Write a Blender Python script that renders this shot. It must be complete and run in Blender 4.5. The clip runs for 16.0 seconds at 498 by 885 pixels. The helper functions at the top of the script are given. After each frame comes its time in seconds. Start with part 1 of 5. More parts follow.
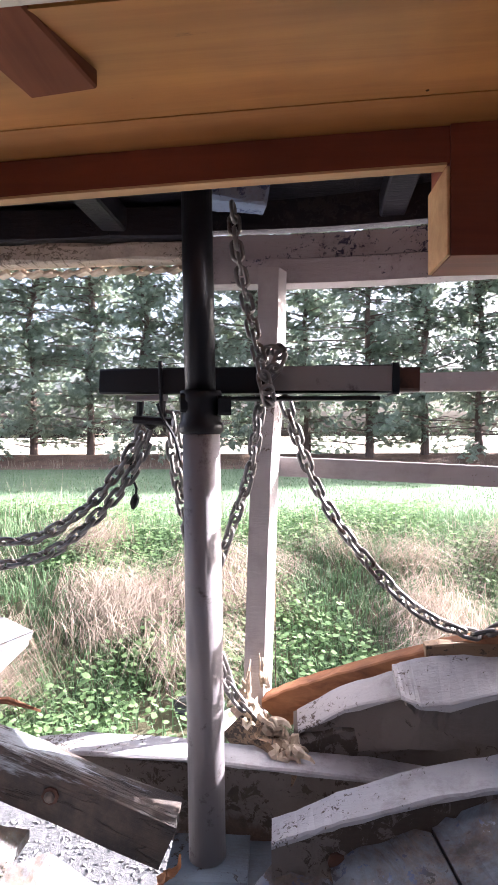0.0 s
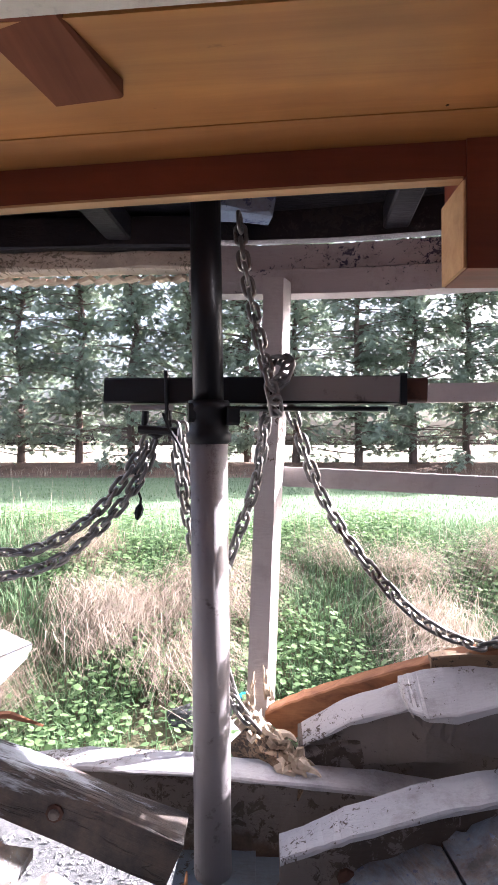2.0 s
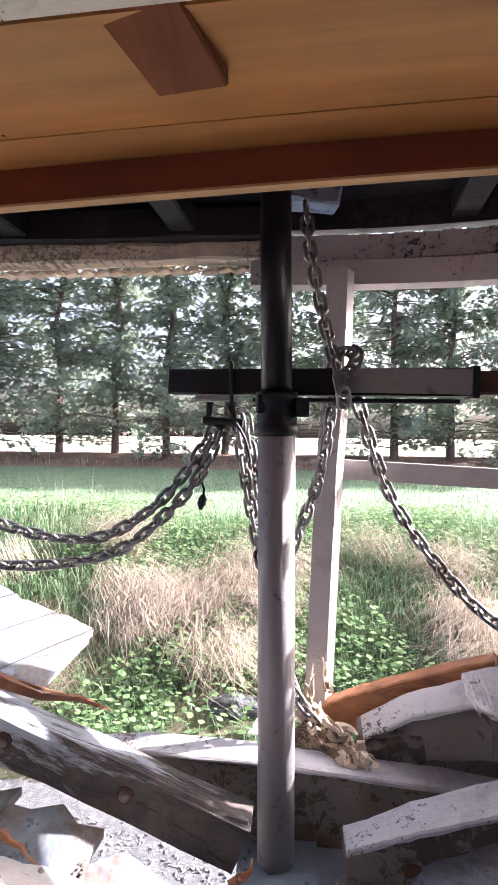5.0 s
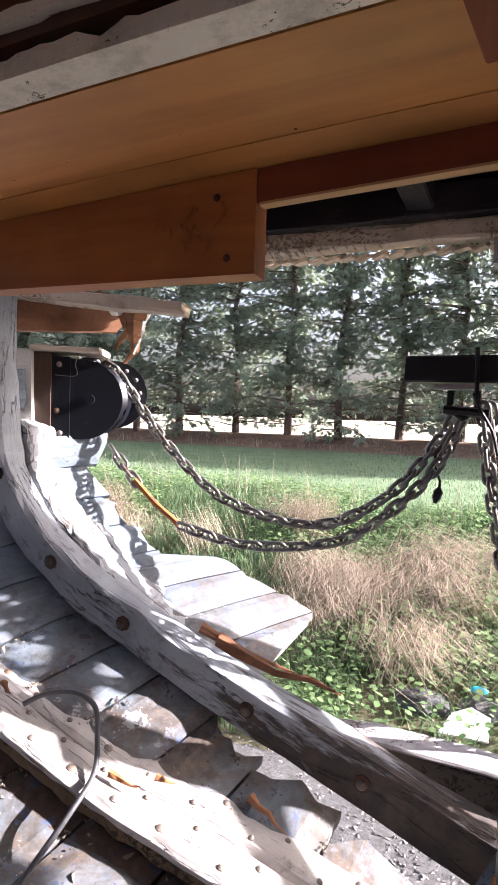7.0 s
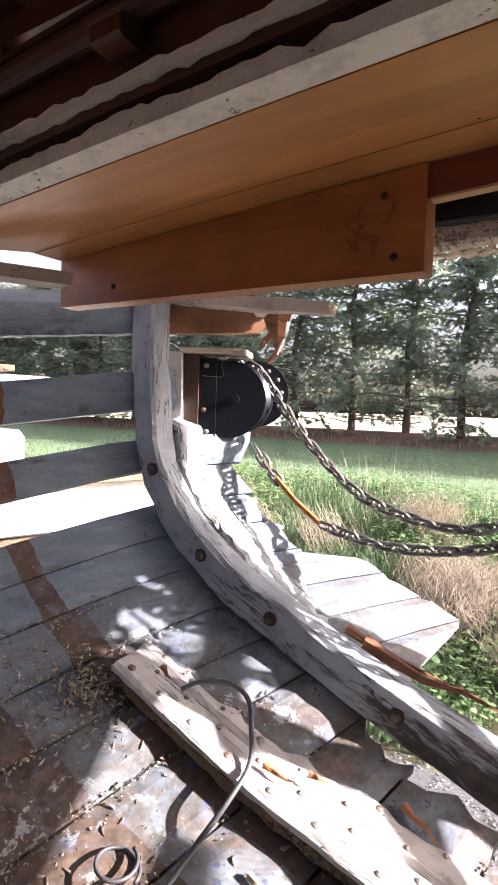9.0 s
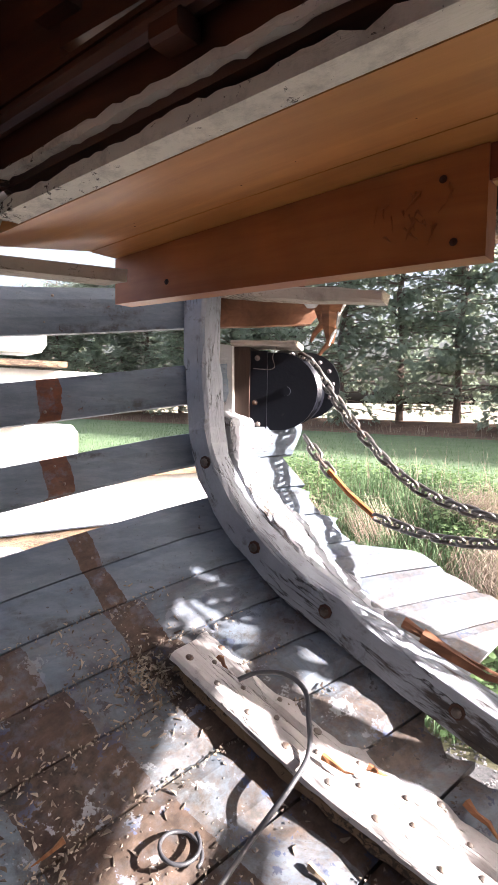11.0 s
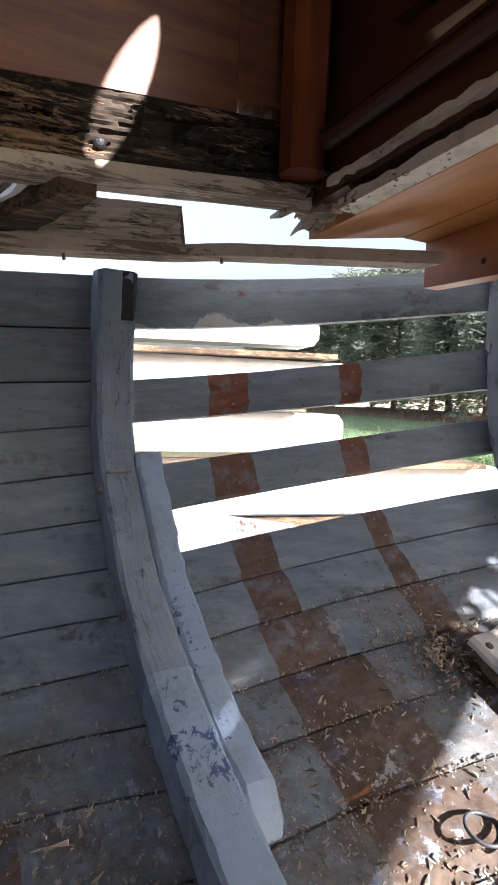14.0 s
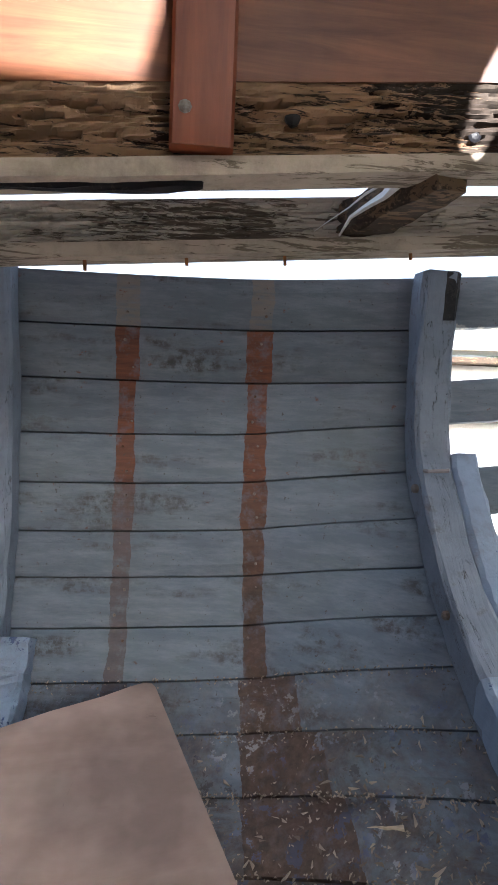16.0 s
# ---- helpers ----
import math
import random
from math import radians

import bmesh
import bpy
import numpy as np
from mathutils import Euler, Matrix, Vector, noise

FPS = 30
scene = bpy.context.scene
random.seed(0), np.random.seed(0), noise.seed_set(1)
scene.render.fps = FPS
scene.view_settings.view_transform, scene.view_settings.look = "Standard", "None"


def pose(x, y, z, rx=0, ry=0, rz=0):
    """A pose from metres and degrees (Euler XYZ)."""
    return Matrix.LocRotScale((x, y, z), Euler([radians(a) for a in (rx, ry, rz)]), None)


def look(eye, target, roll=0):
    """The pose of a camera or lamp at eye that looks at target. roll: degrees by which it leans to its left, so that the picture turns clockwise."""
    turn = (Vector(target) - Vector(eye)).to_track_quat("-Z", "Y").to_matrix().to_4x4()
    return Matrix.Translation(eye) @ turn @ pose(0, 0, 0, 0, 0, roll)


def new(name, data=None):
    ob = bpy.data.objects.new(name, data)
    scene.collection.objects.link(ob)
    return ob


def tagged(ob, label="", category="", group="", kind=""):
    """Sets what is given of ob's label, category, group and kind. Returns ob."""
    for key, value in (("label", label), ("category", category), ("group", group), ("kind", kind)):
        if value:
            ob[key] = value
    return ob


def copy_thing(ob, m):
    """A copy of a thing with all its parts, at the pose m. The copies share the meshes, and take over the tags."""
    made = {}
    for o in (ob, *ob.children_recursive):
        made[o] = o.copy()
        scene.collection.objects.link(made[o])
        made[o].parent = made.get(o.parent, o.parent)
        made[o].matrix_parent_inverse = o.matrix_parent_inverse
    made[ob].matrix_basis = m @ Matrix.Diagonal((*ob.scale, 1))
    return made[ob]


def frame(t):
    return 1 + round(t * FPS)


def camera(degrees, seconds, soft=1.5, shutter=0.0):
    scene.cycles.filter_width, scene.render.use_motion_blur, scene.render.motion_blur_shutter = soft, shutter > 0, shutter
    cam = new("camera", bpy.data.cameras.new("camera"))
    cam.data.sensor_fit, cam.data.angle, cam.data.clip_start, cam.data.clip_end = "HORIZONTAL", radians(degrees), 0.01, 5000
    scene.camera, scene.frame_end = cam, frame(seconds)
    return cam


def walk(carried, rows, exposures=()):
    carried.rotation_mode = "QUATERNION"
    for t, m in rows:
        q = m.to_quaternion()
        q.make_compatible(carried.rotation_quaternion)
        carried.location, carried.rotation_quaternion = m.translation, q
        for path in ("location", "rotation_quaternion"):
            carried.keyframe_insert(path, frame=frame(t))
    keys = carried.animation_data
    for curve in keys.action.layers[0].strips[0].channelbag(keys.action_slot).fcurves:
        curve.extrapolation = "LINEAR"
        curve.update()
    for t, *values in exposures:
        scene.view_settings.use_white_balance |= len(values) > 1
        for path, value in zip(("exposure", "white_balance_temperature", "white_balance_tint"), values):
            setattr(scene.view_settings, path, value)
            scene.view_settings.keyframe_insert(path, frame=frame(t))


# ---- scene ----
cam = camera(46.7, 16.0)
METRES, EYE, TILT, LEAN, TURN = 0.6, 1.6, -0.8, 0.0, 0.0
PATH = [
    (0, (0.05, 0.017, 1.651), (-0.049, 2.015, 1.63), -0.3),
    (0.5, (0.042, 0.013, 1.658), (-0.05, 2.011, 1.646), -0.9),
    (1, (0.039, 0.013, 1.657), (-0.021, 2.012, 1.653), -0.5),
    (1.5, (0.029, 0.012, 1.655), (-0.038, 2.011, 1.656), -0.2),
    (2, (0.018, 0.02, 1.654), (-0.04, 2.019, 1.662), -0.1),
    (2.5, (0.018, 0.025, 1.661), (-0.031, 2.024, 1.653), 0.6),
    (3, (0.018, 0.031, 1.66), (-0.026, 2.03, 1.626), 0.2),
    (5.5, (-0.077, 0.017, 1.652), (-0.36, 1.996, 1.633), 1.0),
    (6, (-0.116, 0.016, 1.662), (-0.578, 1.961, 1.601), 1.7),
    (6.5, (-0.134, 0.012, 1.658), (-0.745, 1.915, 1.591), 1.5),
    (7, (-0.16, 0.006, 1.66), (-0.884, 1.869, 1.57), 1.8),
    (7.5, (-0.187, -0.006, 1.663), (-1.096, 1.772, 1.565), 1.3),
    (8, (-0.204, -0.018, 1.661), (-1.207, 1.709, 1.56), 1.9),
    (8.5, (-0.211, -0.019, 1.664), (-1.241, 1.692, 1.549), 1.8),
    (9, (-0.215, -0.024, 1.664), (-1.285, 1.662, 1.55), 1.9),
    (11.5, (-0.227, -0.038, 1.663), (-1.478, 1.516, 1.524), 0.8),
    (12, (-0.215, -0.05, 1.661), (-1.538, 1.446, 1.559), 1.1),
    (12.5, (-0.221, -0.061, 1.658), (-1.627, 1.36, 1.598), 1.4),
    (13, (-0.23, -0.082, 1.657), (-1.776, 1.186, 1.611), 1.3),
    (13.5, (-0.251, -0.094, 1.646), (-1.854, 1.09, 1.481), 1.6),
    (14, (-0.266, -0.133, 1.634), (-2.005, 0.839, 1.458), 1.9),
    (14.5, (-0.271, -0.179, 1.611), (-2.115, 0.582, 1.471), 2.1),
    (15, (-0.274, -0.225, 1.584), (-2.208, 0.277, 1.494), 1.6),
    (15.5, (-0.291, -0.261, 1.597), (-2.256, 0.094, 1.49), 2.0),
    (16, (-0.294, -0.294, 1.592), (-2.276, -0.071, 1.448), 2.4),
]
walk(cam, [(t, look(eye, target, roll)) for t, eye, target, roll in PATH], exposures=((0.0,3.3,5750,21),(5.5,3.2,5850,21),(6.3,2.8,6000,22),(7.0,2.64,6100,21),(9.0,2.72,6250,21),(13.0,2.8,6200,16),(14.5,2.56,6050,13),(15.2,3.08,5950,11),(16.0,3.14,5850,11)))

# ---- world and light ----
SUN_AZ, SUN_EL = radians(20), radians(24)      # from +x towards +y; height
SUN = Vector((math.cos(SUN_EL) * math.cos(SUN_AZ), math.cos(SUN_EL) * math.sin(SUN_AZ), math.sin(SUN_EL)))
world = bpy.data.worlds.new("sky")
scene.world = world
world.use_nodes = True
wn = world.node_tree.nodes
sky = wn.new("ShaderNodeTexSky")
sky.sky_type, sky.sun_disc = "NISHITA", False
sky.sun_elevation, sky.sun_rotation = SUN_EL, math.pi / 2 - SUN_AZ
sky.air_density, sky.dust_density, sky.ozone_density = 1.0, 8.0, 0.6
haze = wn.new("ShaderNodeHueSaturation")          # thin white haze over the blue
haze.inputs["Saturation"].default_value = 0.62
world.node_tree.links.new(sky.outputs[0], haze.inputs["Color"])
world.node_tree.links.new(haze.outputs[0], wn["Background"].inputs[0])
wn["Background"].inputs[1].default_value = 0.086
lamp = bpy.data.lights.new("sun", "SUN")
lamp.energy, lamp.angle, lamp.color = 5.0, radians(0.6), (1.0, 0.94, 0.85)
new("sun", lamp).matrix_world = look((0, 0, 0), -SUN)
rnd = random.Random(7)


# ---- materials ----
def mat(name, rough=0.7, metal=0.0):
    m = bpy.data.materials.new(name)
    m.use_nodes = True
    b = m.node_tree.nodes["Principled BSDF"]
    b.inputs["Roughness"].default_value, b.inputs["Metallic"].default_value = rough, metal
    return m, m.node_tree.nodes, m.node_tree.links, b


def coords(n, l, scale=(1, 1, 1), spread=0.0):
    """Object coordinates, stretched; spread shifts each object by its own random amount."""
    tc, mp = n.new("ShaderNodeTexCoord"), n.new("ShaderNodeMapping")
    l.new(tc.outputs["Object"], mp.inputs[0])
    mp.inputs["Scale"].default_value = scale
    if spread:
        oi, mu = n.new("ShaderNodeObjectInfo"), n.new("ShaderNodeMath")
        mu.operation = "MULTIPLY"
        mu.inputs[1].default_value = spread
        l.new(oi.outputs["Random"], mu.inputs[0])
        l.new(mu.outputs[0], mp.inputs["Location"])
    return mp.outputs[0]


def noi(n, l, co, scale, detail=6, rough=0.6, dist=0.0):
    t = n.new("ShaderNodeTexNoise")
    t.inputs["Scale"].default_value, t.inputs["Detail"].default_value = scale, detail
    t.inputs["Roughness"].default_value, t.inputs["Distortion"].default_value = rough, dist
    l.new(co, t.inputs["Vector"])
    return t.outputs["Fac"]


def ramp(n, l, fac, stops):
    r = n.new("ShaderNodeValToRGB")
    e = r.color_ramp.elements
    while len(e) < len(stops):
        e.new(0.5)
    for k, (p, c) in zip(e, stops):
        k.position = p
        k.color = (*c, 1) if isinstance(c, tuple) else (c, c, c, 1)
    l.new(fac, r.inputs[0])
    return r.outputs[0]


def mix(n, l, fac, a, b, how="MIX"):
    m = n.new("ShaderNodeMix")
    m.data_type, m.blend_type = "RGBA", how
    for k, v in ((0, fac), (6, a), (7, b)):
        sock = m.inputs[k]
        if isinstance(v, (int, float)):
            sock.default_value = v if k == 0 else (v, v, v, 1)
        elif isinstance(v, tuple):
            sock.default_value = (*v, 1)
        else:
            l.new(v, sock)
    return m.outputs[2]


def bump(n, l, b, height, strength=0.4, dist=0.004):
    u = n.new("ShaderNodeBump")
    u.inputs["Strength"].default_value, u.inputs["Distance"].default_value = strength, dist
    l.new(height, u.inputs["Height"])
    l.new(u.outputs[0], b.inputs["Normal"])


def fun(n, l, op, a, b=0.0, c=None):
    m = n.new("ShaderNodeMath")
    m.operation = op
    for k, v in enumerate((a, b) if c is None else (a, b, c)):
        if isinstance(v, (int, float)):
            m.inputs[k].default_value = v
        else:
            l.new(v, m.inputs[k])
    return m.outputs[0]


def wood_mat(name, dark, light, grain=(2, 30, 30), rough=0.6, strength=0.3, blotch=0.35, coat=0.0, marks=0.0):
    """Sawn or varnished wood, grain along one axis."""
    m, n, l, b = mat(name, rough)
    co = coords(n, l, grain, 40.0)
    g = noi(n, l, co, 1.5, 8, 0.65, 0.6)
    c = ramp(n, l, g, ((0.3, dark), (0.7, light)))
    big = ramp(n, l, noi(n, l, coords(n, l, (1, 1, 1), 9.0), 4.0, 4), ((0.35, 1 - blotch), (0.65, 1.0)))
    c = mix(n, l, 1.0, c, big, "MULTIPLY")
    if marks:
        k = noi(n, l, coords(n, l, (7, 16, 16), 3.0), 1.0, 9, 0.72, 1.2)
        c = mix(n, l, ramp(n, l, k, ((0.66, 0.0), (0.72, marks))), c, tuple(0.3 * v for v in dark))
    l.new(c, b.inputs["Base Color"])
    b.inputs["Coat Weight"].default_value, b.inputs["Coat Roughness"].default_value = coat, 0.35
    bump(n, l, b, g, strength, 0.002)
    return m


def painted_mat(name, paint, under, wear=0.55, rough=0.55, grain=(3, 14, 14), grime=(0.10, 0.08, 0.06), dirt=0.5, flake=9.0, streak=False, bilge=0.0):
    """Old paint, flaking to wood or primer, with grime."""
    m, n, l, b = mat(name, rough)
    co, wo = coords(n, l, grain, 20.0), coords(n, l, (1, 1, 1), 20.0)
    f = fun(n, l, "MULTIPLY_ADD", noi(n, l, wo, 2.6 * flake / 9, 3), 0.55, fun(n, l, "MULTIPLY", noi(n, l, co if streak else wo, 2.5 if streak else 6.0 * flake, 8, 0.75, 0.6), 0.62))
    chips = ramp(n, l, f, ((wear + 0.06, 0.0), (wear + 0.075, 1.0)))
    p = mix(n, l, ramp(n, l, noi(n, l, wo, 5, 5), ((0.3, 0.0), (0.7, 0.6))), paint, tuple(v * 0.72 for v in paint))
    u = mix(n, l, noi(n, l, coords(n, l, tuple(4 * v for v in grain), 5.0), 2, 6), under, tuple(v * 0.45 for v in under))
    c = mix(n, l, chips, p, u)
    c = mix(n, l, ramp(n, l, noi(n, l, wo, 11, 8, 0.75), ((0.5, 0.0), (0.8, dirt))), c, grime)
    if bilge:
        # old bilge grime plus painted-in shade: brown stains with ragged outlines, thickest on the lowest timber
        sz = n.new("ShaderNodeSeparateXYZ")
        l.new(coords(n, l), sz.inputs[0])
        f = fun(n, l, "ADD", fun(n, l, "MULTIPLY_ADD", sz.outputs[2], -1.6, 1.6 * bilge), noi(n, l, wo, 7, 9, 0.72, 0.4))
        c = mix(n, l, ramp(n, l, f, ((0.55, 0.0), (0.62, 0.85))), c, ramp(n, l, noi(n, l, wo, 26, 6, 0.7), ((0.35, (0.028, 0.016, 0.011)), (0.65, (0.11, 0.066, 0.045)))))
    h = mix(n, l, 0.5, fun(n, l, "SUBTRACT", 1.0, chips), noi(n, l, co, 3 if streak else 12, 6))
    l.new(c, b.inputs["Base Color"])
    bump(n, l, b, h, 0.6, 0.004)
    return m


def weathered_mat(name, paint, bare, left=0.5, split=1.0, bilge=0.0):
    """Old sawn timber: paint left in flakes drawn out along the grain, checks and splits that run lengthwise."""
    m, n, l, b = mat(name, 0.75)
    tc, mp = n.new("ShaderNodeTexCoord"), n.new("ShaderNodeMapping")
    l.new(tc.outputs["UV"], mp.inputs[0])
    mp.inputs["Scale"].default_value = (1.0, 7.0, 1.0)
    fine, wo = n.new("ShaderNodeMapping"), coords(n, l, (1, 1, 1), 13.0)
    l.new(tc.outputs["UV"], fine.inputs[0])
    fine.inputs["Scale"].default_value = (5.0, 120.0, 1.0)
    grain = noi(n, l, fine.outputs[0], 1.6, 7, 0.7, 0.5)
    flake = fun(n, l, "ADD", fun(n, l, "MULTIPLY", noi(n, l, mp.outputs[0], 9.0, 9, 0.72, 0.8), 0.62), fun(n, l, "MULTIPLY", noi(n, l, wo, 5.0, 4), 0.38))
    gone = ramp(n, l, flake, ((left, 0.0), (left + 0.012, 1.0)))
    p = mix(n, l, ramp(n, l, noi(n, l, wo, 13, 7, 0.7), ((0.35, 0.0), (0.7, 0.75))), paint, tuple(0.62 * v for v in paint))
    u = ramp(n, l, grain, ((0.28, tuple(0.25 * v for v in bare)), (0.5, bare), (0.72, tuple(min(1.7 * v, 0.8) for v in bare))))
    c = mix(n, l, gone, p, u)
    rim = ramp(n, l, flake, ((left - 0.014, 0.0), (left - 0.002, 0.75), (left + 0.012, 0.0)))
    c = mix(n, l, rim, c, (0.05, 0.042, 0.036))
    c = mix(n, l, ramp(n, l, noi(n, l, wo, 21, 8, 0.75), ((0.56, 0.0), (0.72, 0.8))), c, (0.06, 0.043, 0.032))
    # low timber: ragged bilge grime, deepened to stand in for shade on side faces
    if bilge:
        sz = n.new("ShaderNodeSeparateXYZ")
        l.new(coords(n, l), sz.inputs[0])
        f = fun(n, l, "ADD", fun(n, l, "MULTIPLY_ADD", sz.outputs[2], -1.9, 1.9 * bilge), noi(n, l, mp.outputs[0], 7, 9, 0.72, 0.4))
        c = mix(n, l, ramp(n, l, f, ((0.50, 0.0), (0.60, 0.96))), c, ramp(n, l, noi(n, l, wo, 26, 6, 0.7), ((0.35, (0.014, 0.009, 0.007)), (0.65, (0.062, 0.040, 0.028)))))
    # splits: thin dark lines where a drawn-out noise crosses its middle
    sp = n.new("ShaderNodeMapping")
    l.new(tc.outputs["UV"], sp.inputs[0])
    sp.inputs["Scale"].default_value = (2.2, 26.0, 1.0)
    edge = fun(n, l, "ABSOLUTE", fun(n, l, "SUBTRACT", noi(n, l, sp.outputs[0], 1.3, 5, 0.55, 0.4), 0.5))
    cut = fun(n, l, "MULTIPLY", ramp(n, l, edge, ((0.0, 1.0), (0.016 * split, 0.0))), ramp(n, l, noi(n, l, wo, 9, 4), ((0.42, 0.0), (0.5, 1.0))))
    c = mix(n, l, cut, c, (0.018, 0.013, 0.010))
    l.new(c, b.inputs["Base Color"])
    h = fun(n, l, "SUBTRACT", fun(n, l, "MULTIPLY_ADD", grain, 0.35, fun(n, l, "MULTIPLY", fun(n, l, "SUBTRACT", 1.0, gone), 0.45)), fun(n, l, "MULTIPLY", cut, 0.8))
    bump(n, l, b, h, 0.9, 0.006)
    return m


def plank_mat(name, bare=False, strips=True):
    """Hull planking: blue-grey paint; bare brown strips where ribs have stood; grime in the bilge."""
    m, n, l, b = mat(name, 0.6)
    co = coords(n, l)
    sx = n.new("ShaderNodeSeparateXYZ")
    l.new(co, sx.inputs[0])
    X, Y, Z = sx.outputs
    wob = noi(n, l, co, 16, 8, 0.7)
    yy = fun(n, l, "ADD", Y, fun(n, l, "MULTIPLY", fun(n, l, "SUBTRACT", wob, 0.5), 0.022))
    info = n.new("ShaderNodeObjectInfo")
    tint = info.outputs["Random"]
    sr = n.new("ShaderNodeSeparateXYZ")
    l.new(info.outputs["Color"], sr.inputs[0])
    row = fun(n, l, "MULTIPLY", sr.outputs[0], 16.0)
    paint = mix(n, l, noi(n, l, coords(n, l, (1, 1, 1), 30.0), 2.2, 6, 0.65), (0.080, 0.106, 0.140), (0.134, 0.168, 0.212))
    paint = mix(n, l, fun(n, l, "MULTIPLY", tint, 0.5), paint, (0.115, 0.145, 0.175))
    paint = mix(n, l, ramp(n, l, noi(n, l, coords(n, l, (1.5, 1, 5), 7.0), 9, 7, 0.7), ((0.42, 0.0), (0.7, 0.4))), paint, (0.29, 0.325, 0.36))
    mould = fun(n, l, "MULTIPLY", ramp(n, l, noi(n, l, coords(n, l, (2, 1, 6), 3.0), 2.4, 6, 0.65), ((0.53, 0.0), (0.63, 1.0))), ramp(n, l, noi(n, l, co, 42, 7, 0.75), ((0.42, 0.0), (0.58, 0.85))))
    paint = mix(n, l, mould, paint, (0.036, 0.034, 0.027))
    green = ramp(n, l, noi(n, l, co, 3.1, 4), ((0.55, 0.0), (0.75, 0.22)))
    paint = mix(n, l, green, paint, (0.15, 0.18, 0.155))
    wood = ramp(n, l, noi(n, l, coords(n, l, (40, 4, 40)), 1.6, 7, 0.7), ((0.3, (0.055, 0.016, 0.008)), (0.7, (0.20, 0.062, 0.023))))
    aged = ramp(n, l, noi(n, l, coords(n, l, (12, 5, 12)), 3.0, 8, 0.75), ((0.3, (0.027, 0.018, 0.014)), (0.55, (0.074, 0.047, 0.034)), (0.75, (0.16, 0.112, 0.083))))
    wood = mix(n, l, ramp(n, l, fun(n, l, "MULTIPLY_ADD", row, 0.1, fun(n, l, "MULTIPLY_ADD", noi(n, l, co, 9, 6), 0.3, -0.12)), ((0.22, 0.0), (0.62, 0.93))), wood, aged)
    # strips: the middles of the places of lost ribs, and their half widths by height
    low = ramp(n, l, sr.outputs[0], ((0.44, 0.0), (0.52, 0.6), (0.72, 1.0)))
    mask = None
    for yc, hw, grow in ((-0.415, 0.021, 0.012), (-0.145, 0.024, 0.062), (0.420, 0.041, 0.042), (0.645, 0.022, 0.022), (-0.95, 0.025, 0.03)):
        half = fun(n, l, "ADD", fun(n, l, "MULTIPLY_ADD", low, grow, hw), fun(n, l, "MULTIPLY", fun(n, l, "SUBTRACT", tint, 0.5), 0.008))
        mid = fun(n, l, "MULTIPLY_ADD", low, grow * 0.7, yc)
        d = fun(n, l, "SUBTRACT", half, fun(n, l, "ABSOLUTE", fun(n, l, "SUBTRACT", yy, mid)))
        k = fun(n, l, "MULTIPLY", fun(n, l, "GREATER_THAN", d, 0.0), ramp(n, l, noi(n, l, co, 23, 6, 0.7), ((0.30, 0.25), (0.5, 1.0))))
        if grow < 0.02:
            k = fun(n, l, "MULTIPLY", k, ramp(n, l, sr.outputs[0], ((0.19, 1.0), (0.26, 0.68))))
        mask = k if mask is None else fun(n, l, "MAXIMUM", mask, k)
    chips = ramp(n, l, noi(n, l, coords(n, l, (6, 4, 6), 11.0), 5.5, 9, 0.75), ((0.63, 0.0), (0.66, 0.8)))
    mask = fun(n, l, "MAXIMUM", mask, chips)
    if not strips:
        mask = chips
        for yc in (-0.415, -0.145):
            d = fun(n, l, "SUBTRACT", 0.023, fun(n, l, "ABSOLUTE", fun(n, l, "SUBTRACT", yy, yc)))
            k = fun(n, l, "MULTIPLY", fun(n, l, "GREATER_THAN", d, 0.0), ramp(n, l, noi(n, l, coords(n, l, (3, 3, 14)), 6, 8, 0.7), ((0.38, 0.2), (0.55, 0.85))))
            paint = mix(n, l, k, paint, (0.20, 0.175, 0.15))
        # the lower edge has flaked to a pale undercoat, in ragged patches
        f = fun(n, l, "ADD", fun(n, l, "MULTIPLY_ADD", Z, -7.0, 7.0 * 1.795), fun(n, l, "ADD", noi(n, l, coords(n, l, (3, 3, 1)), 3.0, 3), fun(n, l, "MULTIPLY", noi(n, l, co, 30, 6, 0.7), 0.35)))
        paint = mix(n, l, fun(n, l, "MULTIPLY", fun(n, l, "GREATER_THAN", Y, 0.2), ramp(n, l, f, ((0.80, 0.0), (0.83, 0.8)))), paint, (0.40, 0.40, 0.39))
    if bare:
        mask = 1.0
    c = mix(n, l, mask, paint, wood)
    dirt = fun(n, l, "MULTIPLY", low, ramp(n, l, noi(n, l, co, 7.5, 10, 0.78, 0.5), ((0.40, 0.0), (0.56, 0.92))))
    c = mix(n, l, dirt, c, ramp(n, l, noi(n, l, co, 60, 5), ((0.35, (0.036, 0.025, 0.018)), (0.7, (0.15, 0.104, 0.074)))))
    # pale dust on the low planks, doubling as painted sunlit brightness
    sun_dust = fun(n, l, "MULTIPLY", ramp(n, l, sr.outputs[0], ((0.58, 0.0), (0.75, 1.0))), ramp(n, l, noi(n, l, co, 4.5, 8, 0.7), ((0.42, 0.0), (0.66, 0.16))))
    sun_dust = fun(n, l, "MULTIPLY", sun_dust, fun(n, l, "MULTIPLY_ADD", mask, -0.85, 1.0))
    c = mix(n, l, sun_dust, c, ramp(n, l, noi(n, l, co, 70, 4), ((0.3, (0.20, 0.165, 0.13)), (0.7, (0.42, 0.37, 0.31)))))
    spots = ramp(n, l, noi(n, l, co, 95, 4, 0.65), ((0.66, 0.0), (0.69, 0.8)))
    c = mix(n, l, spots, c, (0.05, 0.04, 0.035))
